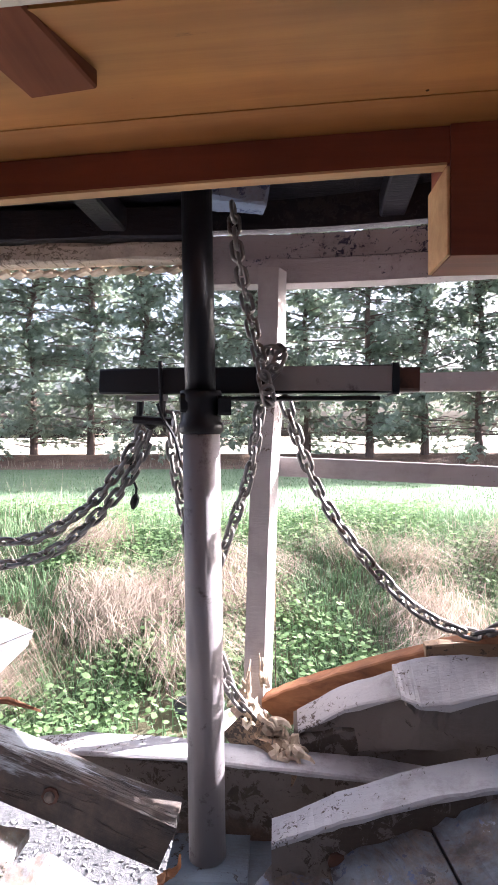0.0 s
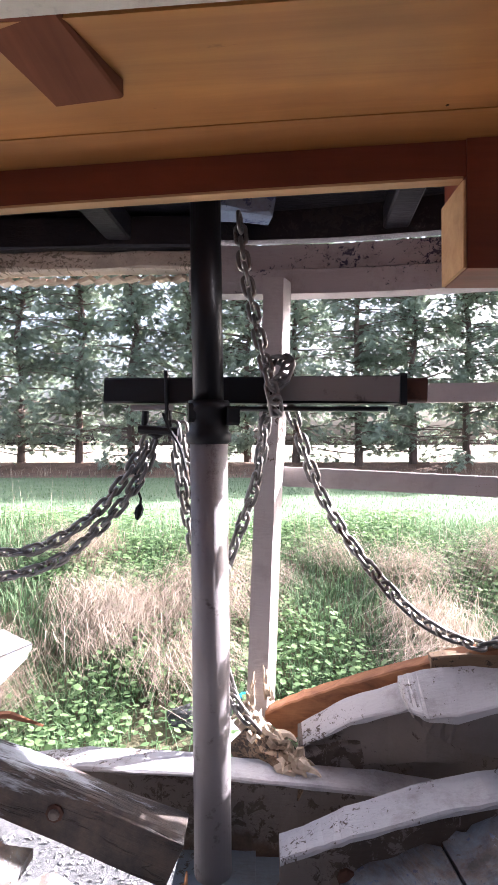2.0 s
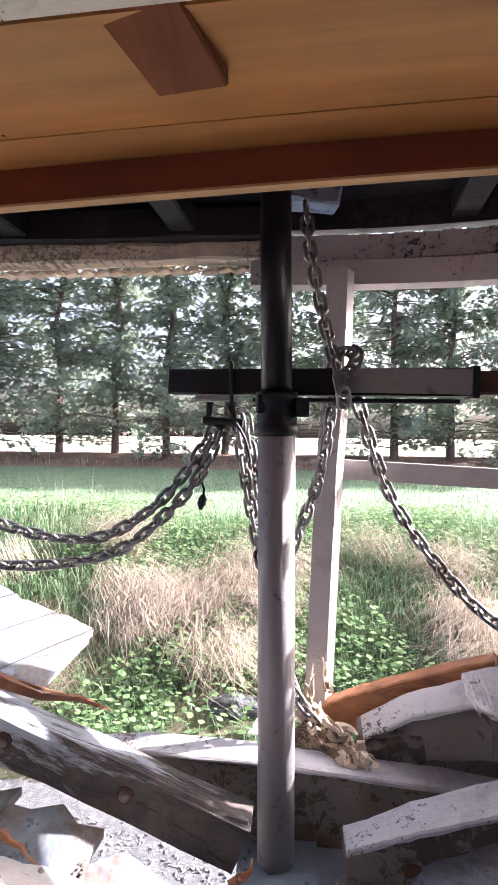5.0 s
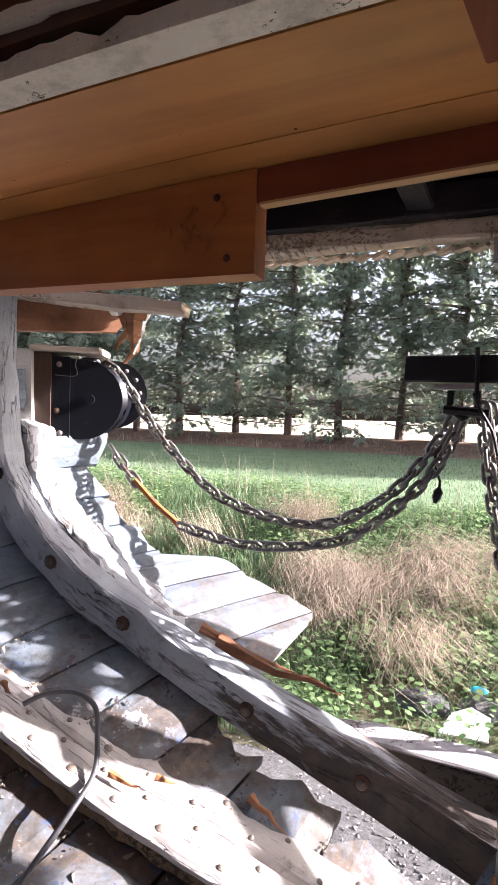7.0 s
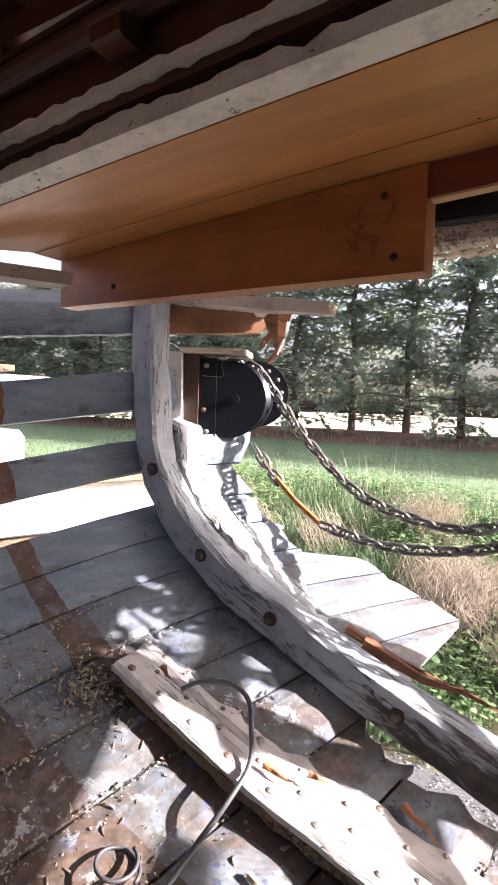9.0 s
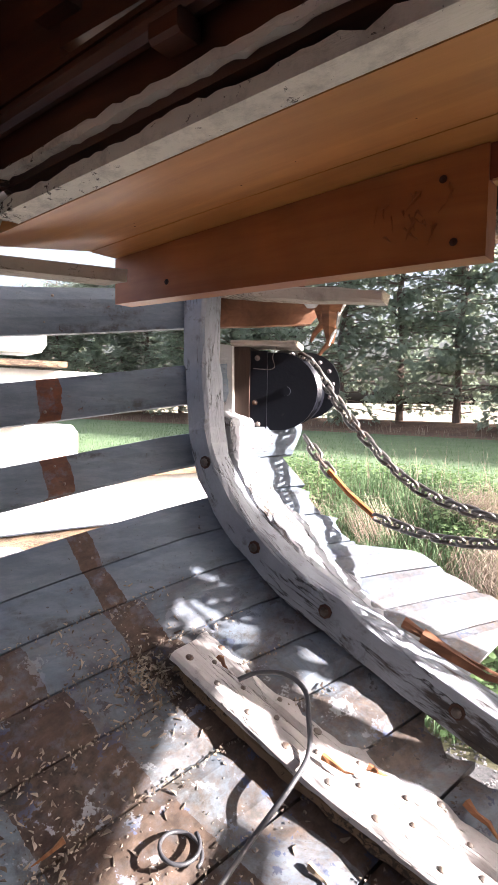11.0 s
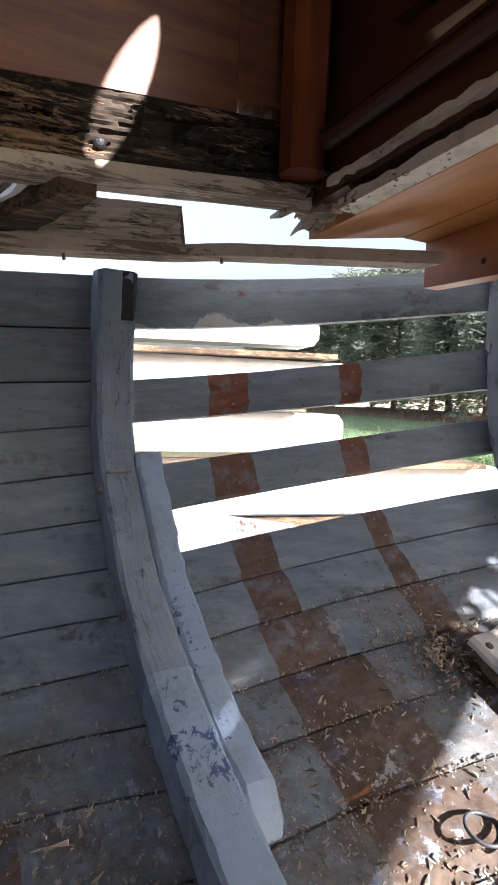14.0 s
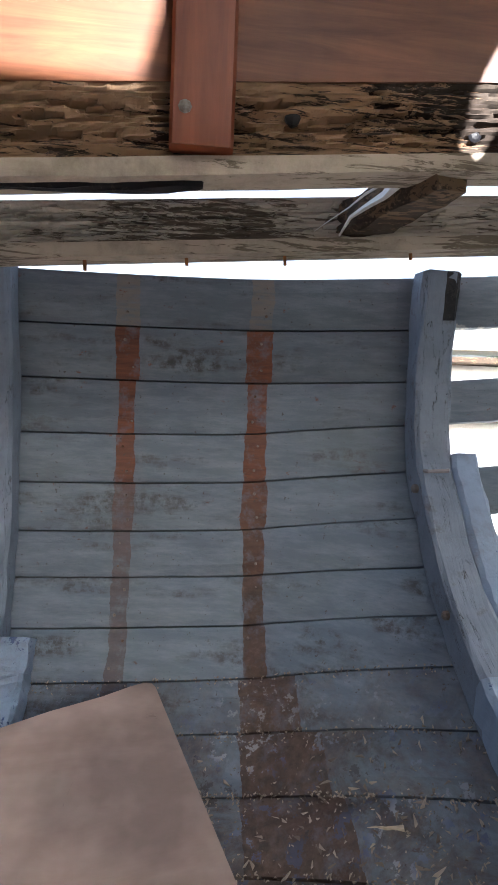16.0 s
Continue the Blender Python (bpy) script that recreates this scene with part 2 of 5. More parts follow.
    dabs = fun(n, l, "MULTIPLY", low, ramp(n, l, noi(n, l, co, 30, 5, 0.7), ((0.575, 0.0), (0.605, 0.9))))
    c = mix(n, l, dabs, c, ramp(n, l, noi(n, l, co, 5, 2), ((0.4, (0.03, 0.025, 0.022)), (0.5, (0.07, 0.10, 0.19)), (0.6, (0.35, 0.37, 0.39)))))
    l.new(c, b.inputs["Base Color"])
    bump(n, l, b, noi(n, l, coords(n, l, (10, 3, 10)), 8, 8, 0.7), 0.35, 0.003)
    return m


def metal_mat(name, col, rust, amount=0.5, rough=0.5, metal=0.6):
    m, n, l, b = mat(name, rough, metal)
    co = coords(n, l, (1, 1, 1), 10.0)
    f = ramp(n, l, noi(n, l, co, 18, 8, 0.7), ((amount, 0.0), (amount + 0.12, 1.0)))
    l.new(mix(n, l, f, col, rust), b.inputs["Base Color"])
    l.new(ramp(n, l, f, ((0, rough), (1, 0.9))), b.inputs["Roughness"])
    bump(n, l, b, noi(n, l, co, 90, 4), 0.25, 0.002)
    return m


def leaf_mat(name, a, c, rough=0.6, through_light=0.35):
    m, n, l, b = mat(name, rough)
    g = n.new("ShaderNodeNewGeometry")
    col = mix(n, l, g.outputs["Random Per Island"], a, c)
    col = mix(n, l, ramp(n, l, noi(n, l, coords(n, l), 0.9, 4), ((0.3, 0.0), (0.7, 0.5))), col, tuple(0.6 * v for v in a))
    l.new(col, b.inputs["Base Color"])
    t = n.new("ShaderNodeBsdfTranslucent")
    l.new(col, t.inputs[0])
    s = n.new("ShaderNodeMixShader")
    s.inputs[0].default_value = through_light
    l.new(b.outputs[0], s.inputs[1])
    l.new(t.outputs[0], s.inputs[2])
    l.new(s.outputs[0], n["Material Output"].inputs[0])
    return m


def ground_mat(name, stops, scale, fine, strength=0.6):
    m, n, l, b = mat(name, 0.95)
    co = coords(n, l)
    c = ramp(n, l, noi(n, l, co, scale, 9, 0.7), stops)
    c = mix(n, l, 1.0, c, ramp(n, l, noi(n, l, co, fine, 5, 0.8), ((0.3, 0.55), (0.7, 1.0))), "MULTIPLY")
    l.new(c, b.inputs["Base Color"])
    bump(n, l, b, noi(n, l, co, fine, 6, 0.8), strength, 0.02)
    return m


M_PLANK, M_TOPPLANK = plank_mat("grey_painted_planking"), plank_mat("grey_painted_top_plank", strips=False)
M_GREY = painted_mat("worn_grey_paint", (0.19, 0.235, 0.29), (0.075, 0.07, 0.068), 0.63, dirt=0.7, flake=10.0)
M_BLUE = painted_mat("worn_blue_grey_paint", (0.22, 0.29, 0.40), (0.04, 0.085, 0.23), 0.575, dirt=0.75, flake=8.0)
M_CHECKED = weathered_mat("checked_grey_frame_paint", (0.29, 0.31, 0.345), (0.12, 0.08, 0.055), 0.655, 0.55, 1.20)
M_SPLIT = weathered_mat("split_weathered_doubler", (0.37, 0.385, 0.41), (0.15, 0.125, 0.105), 0.56, 0.9)
M_RIBPAINT = weathered_mat("chipped_rib_paint", (0.185, 0.225, 0.285), (0.045, 0.055, 0.09), 0.645, 0.12)
M_BOARDS = weathered_mat("white_floor_board_paint", (0.50, 0.47, 0.45), (0.17, 0.09, 0.05), 0.655, 0.3)
# next two: pale for lit tops, brown for shaded faces of bow timbers
M_LOWFRAME = painted_mat("peeling_lit_top_paint", (0.38, 0.375, 0.39), (0.10, 0.075, 0.06), 0.60, 0.8, dirt=0.85, flake=16.0)
M_SHADEBROWN = painted_mat("stained_brown_shaded_face", (0.15, 0.125, 0.11), (0.07, 0.05, 0.038), 0.57, 0.85, dirt=0.9, flake=6.0, bilge=1.02)
M_BLOCKPLY = wood_mat("orange_red_block_ply", (0.33, 0.095, 0.022), (0.48, 0.165, 0.042), (1.6, 18, 18), 0.5, 0.2, 0.35, 0.0, 0.95)
M_STUB = wood_mat("dull_red_brown_plank", (0.13, 0.05, 0.022), (0.26, 0.11, 0.05), (3, 30, 30), 0.8, 0.4)
M_SHEER = painted_mat("peeling_sheer_paint", (0.40, 0.36, 0.355), (0.045, 0.04, 0.09), 0.60, 0.7, dirt=0.75, flake=12.0)
M_SILL = painted_mat("rotten_brown_sill", (0.27, 0.165, 0.095), (0.035, 0.022, 0.014), 0.53, 0.95, (34, 5, 60), dirt=0.85, streak=True)
M_SHELF = painted_mat("grey_weathered_shelf", (0.55, 0.49, 0.41), (0.17, 0.13, 0.095), 0.56, 0.95, (40, 6, 70), dirt=0.8, streak=True)
M_WHITE = painted_mat("flaking_white_paint", (0.60, 0.58, 0.55), (0.20, 0.15, 0.11), 0.60, dirt=0.5)
M_FADED = painted_mat("faded_mauve_white_paint", (0.42, 0.38, 0.37), (0.17, 0.12, 0.09), 0.64, dirt=0.4)
# pale colour for the lit tops of the broken bow timbers
M_CROSS = painted_mat("dull_white_lit_top_paint", (0.43, 0.415, 0.42), (0.13, 0.10, 0.08), 0.62, 0.8, dirt=0.85, flake=16.0)
M_ROT = painted_mat("rotten_weathered_timber", (0.185, 0.12, 0.07), (0.06, 0.04, 0.026), 0.51, 0.95, (34, 5, 42), dirt=0.8, streak=True)
M_PALE = painted_mat("weathered_pale_timber", (0.52, 0.44, 0.35), (0.26, 0.21, 0.155), 0.57, 0.95, (44, 5, 50), dirt=0.75, streak=True)
M_PLY = wood_mat("new_plywood", (0.41, 0.155, 0.034), (0.60, 0.262, 0.064), (1.2, 14, 14), 0.5, 0.12, 0.3, 0.0, 0.75)
M_RED = wood_mat("red_stained_beam", (0.16, 0.028, 0.009), (0.25, 0.05, 0.016), (1.5, 25, 25), 0.5, 0.2)
M_CUT = wood_mat("pale_cut_end", (0.50, 0.27, 0.11), (0.68, 0.42, 0.20), (2, 30, 30), 0.6)
M_MAHOG = wood_mat("dark_varnished_mahogany", (0.085, 0.026, 0.0095), (0.22, 0.076, 0.029), (2, 2, 30), 0.5, 0.1, 0.45, 0.05)
M_CHOCK = wood_mat("brown_oily_chock", (0.03, 0.016, 0.010), (0.085, 0.045, 0.028), (30, 30, 3), 0.8, 0.4)
M_DARKMAHOG = wood_mat("dark_gloss_mahogany", (0.035, 0.012, 0.007), (0.12, 0.038, 0.018), (2, 30, 30), 0.35, 0.12, 0.5, 0.35)
M_REDWOOD = wood_mat("red_varnished_post", (0.15, 0.036, 0.014), (0.27, 0.070, 0.026), (24, 24, 2), 0.45, 0.12, 0.3, 0.1)
M_ORANGE = wood_mat("fresh_broken_wood", (0.16, 0.058, 0.022), (0.40, 0.175, 0.07), (3, 30, 30), 0.75, 0.5)
M_STRAWWOOD = wood_mat("splintered_wood", (0.32, 0.23, 0.15), (0.66, 0.55, 0.42), (4, 30, 30), 0.8, 0.5)
M_BLACKTIMBER = painted_mat("near_black_timber", (0.012, 0.012, 0.016), (0.03, 0.028, 0.028), 0.6, 0.45, dirt=0.2)
M_CLEAT = wood_mat("grey_brown_cleat", (0.14, 0.042, 0.018), (0.25, 0.085, 0.038), (20, 2, 20), 0.9)
M_BOARD = wood_mat("grey_pink_plywood", (0.38, 0.27, 0.22), (0.54, 0.41, 0.34), (5, 1.5, 5), 0.75, 0.12, 0.5, 0.0, 0.45)
M_BLACK = metal_mat("black_steel", (0.007, 0.007, 0.009), (0.045, 0.028, 0.022), 0.66, 0.42, 0.1)
M_BLOCKSTEEL = metal_mat("worn_blue_black_steel", (0.010, 0.011, 0.016), (0.09, 0.088, 0.09), 0.62, 0.33, 0.25)
M_DARKRUST = metal_mat("dark_rust", (0.07, 0.03, 0.018), (0.03, 0.018, 0.014), 0.5, 0.85, 0.2)
M_TUBE = metal_mat("grey_painted_steel_tube", (0.20, 0.18, 0.185), (0.05, 0.032, 0.025), 0.585, 0.5, 0.15)
M_CHAIN = metal_mat("tarnished_chain_steel", (0.18, 0.17, 0.16), (0.09, 0.055, 0.04), 0.55, 0.38, 0.9)
M_RUST = metal_mat("rusty_iron", (0.30, 0.11, 0.03), (0.10, 0.04, 0.02), 0.5, 0.8, 0.2)
M_BOLT = metal_mat("bolt_iron", (0.20, 0.17, 0.15), (0.13, 0.07, 0.04), 0.5, 0.6, 0.4)
M_BOLTDARK = metal_mat("dark_bolt_iron", (0.10, 0.082, 0.07), (0.05, 0.03, 0.02), 0.5, 0.7, 0.3)
M_CABLE = metal_mat("grey_cable_sheath", (0.05, 0.05, 0.055), (0.10, 0.09, 0.08), 0.6, 0.5, 0.0)
M_CHIPS = leaf_mat("wood_chips", (0.42, 0.35, 0.275), (0.055, 0.038, 0.028), 0.9, 0.0)
M_NEEDLE = leaf_mat("cypress_foliage", (0.22, 0.275, 0.205), (0.41, 0.48, 0.38), 0.75, 0.55)
M_BARK = wood_mat("red_brown_bark", (0.08, 0.055, 0.045), (0.20, 0.14, 0.115), (16, 16, 2), 0.95, 0.9)
M_STRAW = leaf_mat("dry_grass", (0.44, 0.36, 0.28), (0.20, 0.15, 0.11), 0.9, 0.25)
M_GRASS = leaf_mat("green_grass", (0.085, 0.155, 0.06), (0.175, 0.26, 0.135), 0.8, 0.3)
M_WEED = leaf_mat("green_weeds", (0.11, 0.19, 0.07), (0.22, 0.33, 0.13), 0.8, 0.45)
M_LAWN = ground_mat("lawn", ((0.3, (0.085, 0.15, 0.065)), (0.7, (0.155, 0.225, 0.12))), 2.0, 45)
M_EARTH = ground_mat("bank_earth", ((0.3, (0.055, 0.06, 0.025)), (0.7, (0.16, 0.13, 0.07))), 3.0, 30)
M_SOIL = ground_mat("bare_soil", ((0.3, (0.10, 0.055, 0.035)), (0.7, (0.24, 0.14, 0.09))), 3.0, 25)
M_FIELD = ground_mat("stubble_field", ((0.3, (0.50, 0.44, 0.30)), (0.7, (0.70, 0.64, 0.48))), 0.2, 6)
M_GRAVEL = ground_mat("grey_gravel", ((0.3, (0.04, 0.04, 0.042)), (0.7, (0.15, 0.147, 0.15))), 30.0, 90)
M_BOATWHITE = painted_mat("white_gloss_paint", (0.80, 0.80, 0.78), (0.5, 0.45, 0.38), 0.72, 0.4, dirt=0.2)
M_DARKTUBE = metal_mat("dull_dark_grey_steel", (0.21, 0.19, 0.18), (0.06, 0.045, 0.038), 0.60, 0.5, 0.3)
M_BASE = painted_mat("rotten_white_base_paint", (0.80, 0.73, 0.60), (0.07, 0.045, 0.03), 0.60, 0.8, (6, 30, 40), dirt=0.9, flake=13.0)
for m in (M_BLACK, M_BLACKTIMBER, M_MAHOG, M_REDWOOD, M_CLEAT):
    m.node_tree.nodes["Principled BSDF"].inputs["Specular IOR Level"].default_value = 0.25


# ---- helpers for meshes ----
def part(name, bm, material, parent=None, label="", smooth=False):
    me = bpy.data.meshes.new(name)
    bmesh.ops.recalc_face_normals(bm, faces=bm.faces)
    if smooth:
        for f in bm.faces:
            f.smooth = True
    bm.to_mesh(me)
    bm.free()
    me.materials.append(material)
    ob = new(name, me)
    if parent is not None:
        ob.parent = parent
        ob.matrix_parent_inverse = parent.matrix_world.inverted()
    if label:
        tagged(ob, label)
    return ob


def thing(name, label, category, place=(0, 0, 0), group="", kind=""):
    e = new(name)
    e.empty_display_size = 0.05
    e.matrix_world = Matrix.Translation(place)
    e.matrix_basis = Matrix.Translation(place)
    bpy.context.view_layer.update()
    return tagged(e, label, category, group, kind)


def sweep(bm, rings, close=True):
    """Joins rings of points, each alike in number, into a skin with ends."""
    vs = [[bm.verts.new(p) for p in r] for r in rings]
    k = len(rings[0])
    for a, b in zip(vs, vs[1:]):
        for i in range(k):
            bm.faces.new((a[i], a[(i + 1) % k], b[(i + 1) % k], b[i]))
    if close:
        bm.faces.new(vs[0][::-1])
        bm.faces.new(vs[-1])
    return bm


def timber(bm, a, b, w, h, up=(0, 0, 1), n=6, rough=0.0, chamfer=0.004, seed=1, bow=0.0):
    """A squared timber from a to b, w wide and h high, with eased edges and an uneven face."""
    a, b, up = Vector(a), Vector(b), Vector(up)
    d = (b - a).normalized()
    side = d.cross(up).normalized()
    top = side.cross(d).normalized()
    r = random.Random(seed)
    rings = []
    c = min(chamfer, w / 4, h / 4)
    for i in range(n + 1):
        p = a.lerp(b, i / n) + top * bow * (1 - (2 * i / n - 1) ** 2)
        ring = []
        for sx, sz, ox, oz in ((-1, -1, c, 0), (1, -1, -c, 0), (1, -1, 0, c), (1, 1, 0, -c), (1, 1, -c, 0), (-1, 1, c, 0), (-1, 1, 0, -c), (-1, -1, 0, c)):
            j = Vector((r.uniform(-rough, rough), r.uniform(-rough, rough), r.uniform(-rough, rough)))
            if i in (0, n):
                j += d * r.uniform(-1, 1) * rough * 2
            ring.append(p + side * (sx * w / 2 + ox) + top * (sz * h / 2 + oz) + j)
        rings.append(ring)
    return sweep(bm, rings)


def tube(bm, pts, r, k=10, close=True):
    """A round bar along points; r is one radius or one for each point."""
    pts = [Vector(p) for p in pts]
    rs = r if isinstance(r, (list, tuple)) else [r] * len(pts)
    rings, ref = [], None
    for i, p in enumerate(pts):
        d = (pts[min(i + 1, len(pts) - 1)] - pts[max(i - 1, 0)]).normalized()
        if ref is None:
            ref = d.orthogonal().normalized()
        ref = (ref - d * ref.dot(d)).normalized()
        o = d.cross(ref)
        rings.append([p + (ref * math.cos(2 * math.pi * j / k) + o * math.sin(2 * math.pi * j / k)) * rs[i] for j in range(k)])
    return sweep(bm, rings, close)


def prism(bm, outline, o, u, v, depth):
    """A plate: the outline in the plane (u, v) at o, made thick along u x v."""
    o, u, v = Vector(o), Vector(u).normalized(), Vector(v).normalized()
    w = u.cross(v).normalized() * depth
    return sweep(bm, [[o + u * x + v * y for x, y in outline], [o + u * x + v * y + w for x, y in outline]])


def splinter(bm, a, b, w, seed):
    """A torn sliver of wood, thick at a and thin at b."""
    r = random.Random(seed)
    a, b = Vector(a), Vector(b)
    d = (b - a).normalized()
    s = d.orthogonal().normalized()
    t = d.cross(s)
    rings = []
    for i in range(5):
        f = i / 4
        p = a.lerp(b, f) + s * r.uniform(-0.2, 0.2) * w + t * r.uniform(-0.2, 0.2) * w
        k = (1 - 0.85 * f) * w / 2
        rings.append([p + (s * math.cos(q) * r.uniform(0.5, 1.2) + t * math.sin(q) * r.uniform(0.3, 0.8)) * k for q in (0, 1.3, 2.5, 3.8, 5.0)])
    return sweep(bm, rings)


def bolt_head(bm, p, nrm, r=0.008, h=0.006):
    p, nrm = Vector(p), Vector(nrm).normalized()
    return tube(bm, [p - nrm * 0.004, p + nrm * h * 0.6, p + nrm * h, p + nrm * (h + 0.001)], [r, r, r * 0.6, r * 0.1], 8)


# ---- the hull's shape: stations along y, seams 0 (sheer) to 16 (keel) ----
XC = -0.02
ST_AFT = ((-1.47, 1.838), (-1.485, 1.736), (-1.495, 1.628), (-1.495, 1.522), (-1.485, 1.422), (-1.465, 1.326), (-1.44, 1.236), (-1.405, 1.147), (-1.345, 1.068), (-1.265, 1.008),
          (-1.165, 0.962), (-1.05, 0.925), (-0.90, 0.89), (-0.72, 0.86), (-0.50, 0.835), (-0.26, 0.82), (-0.02, 0.81))
ST_MID = ((-1.44, 1.855), (-1.449, 1.750), (-1.446, 1.644), (-1.441, 1.555), (-1.423, 1.462), (-1.362, 1.379), (-1.305, 1.298), (-1.241, 1.232), (-1.161, 1.176), (-1.077, 1.117),
          (-0.985, 1.070), (-0.873, 1.020), (-0.75, 0.98), (-0.60, 0.945), (-0.42, 0.91), (-0.22, 0.88), (-0.02, 0.86))
ST_FORE = ((-1.08, 1.90), (-1.085, 1.813), (-1.084, 1.737), (-1.074, 1.653), (-1.069, 1.594), (-1.054, 1.528), (-1.017, 1.463), (-0.975, 1.406), (-0.913, 1.352), (-0.829, 1.294),
           (-0.735, 1.253), (-0.646, 1.213), (-0.54, 1.166), (-0.44, 1.13), (-0.31, 1.08), (-0.16, 1.02), (-0.02, 0.97))


def section(st, s):
    i = min(max(int(s), 0), 15)
    f = s - i
    p0, p1, p2, p3 = (Vector(st[min(max(k, 0), 16)]) for k in (i - 1, i, i + 1, i + 2))
    return 0.5 * (2 * p1 + (p2 - p0) * f + (2 * p0 - 5 * p1 + 4 * p2 - p3) * f * f + (3 * p1 - p0 - 3 * p2 + p3) * f ** 3)


def hull(y, s, off=0.0, side=1):
    """A point of the planking's inner face at y and seam height s, off metres inwards."""
    def at(yy, ss):
        a, m, q = section(ST_AFT, ss), section(ST_MID, ss), section(ST_FORE, ss)
        if yy <= -0.15:
            k = min(-0.15 - yy, 1.6)
            p = a + (a - m) * (k / 0.31) * math.exp(-1.6 * k) * 0.5
        elif yy < 0.16:
            f = (yy + 0.15) / 0.31
            p = a.lerp(m, f) + Vector((-0.010, 0.0)) * 4 * f * (1 - f) * (1 if ss > 3 else 0.5)
        elif yy < 0.86:
            f = (yy - 0.16) / 0.7
            p = m.lerp(q, f) + Vector((-0.045, -0.008)) * 4 * f * (1 - f) * min(1.0, (16 - ss) / 6)
        else:
            k = yy - 0.86
            p = Vector((XC + (q.x - XC) * (1 - 0.55 * k - 0.9 * k * k), q.y + 0.10 * k))
        return Vector((p.x, yy, p.y))
    p = at(y, s)
    if off:
        nrm = (at(y + 0.01, s) - at(y - 0.01, s)).cross(at(y, min(s + 0.1, 16)) - at(y, max(s - 0.1, 0))).normalized()
        if nrm.x < 0 and nrm.z < 0.2 or nrm.z < -0.2:
            nrm = -nrm
        p = p + nrm * off
    if side < 0:
        p.x = 2 * XC - p.x
    return p


def strake(i, y0, y1, side=1, thick=0.024, jag0=0.0, jag1=0.0, seed=0, steps=0, ends=None):
    """One length of planking between the seams i and i + 1."""
    r = random.Random(seed * 31 + i)
    n = steps or max(2, int((y1 - y0) / 0.09))
    rows = len(ends) if ends else (5 if jag0 or jag1 else 4)
    e0 = [y0 + r.uniform(-jag0, jag0) for _ in range(rows)]
    e1 = [(ends[k] if ends else y1) + r.uniform(-jag1, jag1) for k in range(rows)]
    rings = []
    for u in range(n + 1):
        inner, outer = [], []
        for v in range(rows):
            s = i + 0.018 + 0.964 * v / (rows - 1)
            yy = e0[v] + (e1[v] - e0[v]) * u / n
            lip = -0.005 if v in (0, rows - 1) else 0.0
            inner.append(hull(yy, s, lip, side))
            so = s - 0.025 if v == 0 else (s + 0.025 if v == rows - 1 else s)
            outer.append(hull(yy, min(max(so, 0), 16), -thick, side))
        rings.append(inner + outer[::-1])
    return sweep(bmesh.new(), rings)


def frame_mesh(y, s0, s1, sided, moulded, n=30, rough=0.0025, grow=0.0, side=1, seed=3, ref=None, taper=0.0, base=-0.004, nose=0.0):
    """A sawn frame standing on the planking at y, from seam s0 to s1."""
    r = random.Random(seed)
    rings = []
    for k in range(n + 1):
        s = s0 + (s1 - s0) * k / n
        m = moulded + grow * k / n
        if taper and k / n > 1 - taper:
            m *= 0.25 + 0.75 * (1 - k / n) / taper
        if nose and k / n < nose:
            m *= 0.35 + 0.65 * math.sin(math.pi / 2 * (k / n) / nose)
        ring = []
        for dy, dm in ((0, base), (sided, base), (sided, m - 0.008), (sided - 0.008, m), (0.008, m), (0, m - 0.008)):
            p = hull(y + sided / 2 if ref is None else ref, s, dm, side)
            p.y = y + dy
            ring.append(p + Vector([r.uniform(-rough, rough) for _ in range(3)]))
        rings.append(ring)
    bm = sweep(bmesh.new(), rings)
    # lengthwise and girth coordinates in metres, for grain and cracks
    uv = bm.loops.layers.uv.new("UVMap")
    bm.verts.ensure_lookup_table()
    bm.verts.index_update()
    run = [0.0]
    for a, b in zip(rings, rings[1:]):
        run.append(run[-1] + (b[0] - a[0]).length)
    girth = [0.0]
    for a, b in zip(rings[0], rings[0][1:] + rings[0][:1]):
        girth.append(girth[-1] + (b - a).length)
    for f in bm.faces:
        js = [lp.vert.index % 6 for lp in f.loops]
        for lp, j in zip(f.loops, js):
            lp[uv].uv = (run[lp.vert.index // 6], girth[6 if j == 0 and 5 in js and 1 not in js else j])
    return bm


# ---- ground and distance ----
def ground_z(x, y):
    """Gravel yard, rising by a bank to the lawn and the field."""
    f = min(max((y - 2.3) / 2.6, 0.0), 1.0)
    f = f * f * (3 - 2 * f)
    mound = 0.30 * math.exp(-((y - 15.2) / 0.9) ** 2)
    return 0.30 + 0.60 * f + mound + (0.05 * noise.noise((x * 0.9, y * 0.9, 0.3)) if 2.0 < y < 6 else 0.0)


def sheet(name, xs, ys, material, label, lift=0.0, kind="structure"):
    bm = bmesh.new()
    g = [[bm.verts.new((x, y, ground_z(x, y) + lift)) for x in xs] for y in ys]
    for a, b in zip(g, g[1:]):
        for i in range(len(xs) - 1):
            bm.faces.new((a[i], a[i + 1], b[i + 1], b[i]))
    ob = part(name, bm, material)
    return tagged(ob, label, name.split("_")[0], kind=kind)


wide = [-900, -300, -100, -50] + [-30 + 1.2 * k for k in range(42)] + [40, 100, 300, 900]
sheet("ground", wide, [-900, -200, -40, -10, -3] + [-1 + 0.4 * k for k in range(9)], M_GRAVEL, "grey gravel yard under the boat")
sheet("bank", wide, [2.2 + 0.2 * k for k in range(16)], M_EARTH, "overgrown earth bank below the lawn")
sheet("lawn", wide, [5.2 + 0.5 * k for k in range(17)], M_LAWN, "short mown green lawn in sunlight")
sheet("soil_strip", wide, [13.2 + 0.2 * k for k in range(22)], M_SOIL, "bare brown soil under the trees")
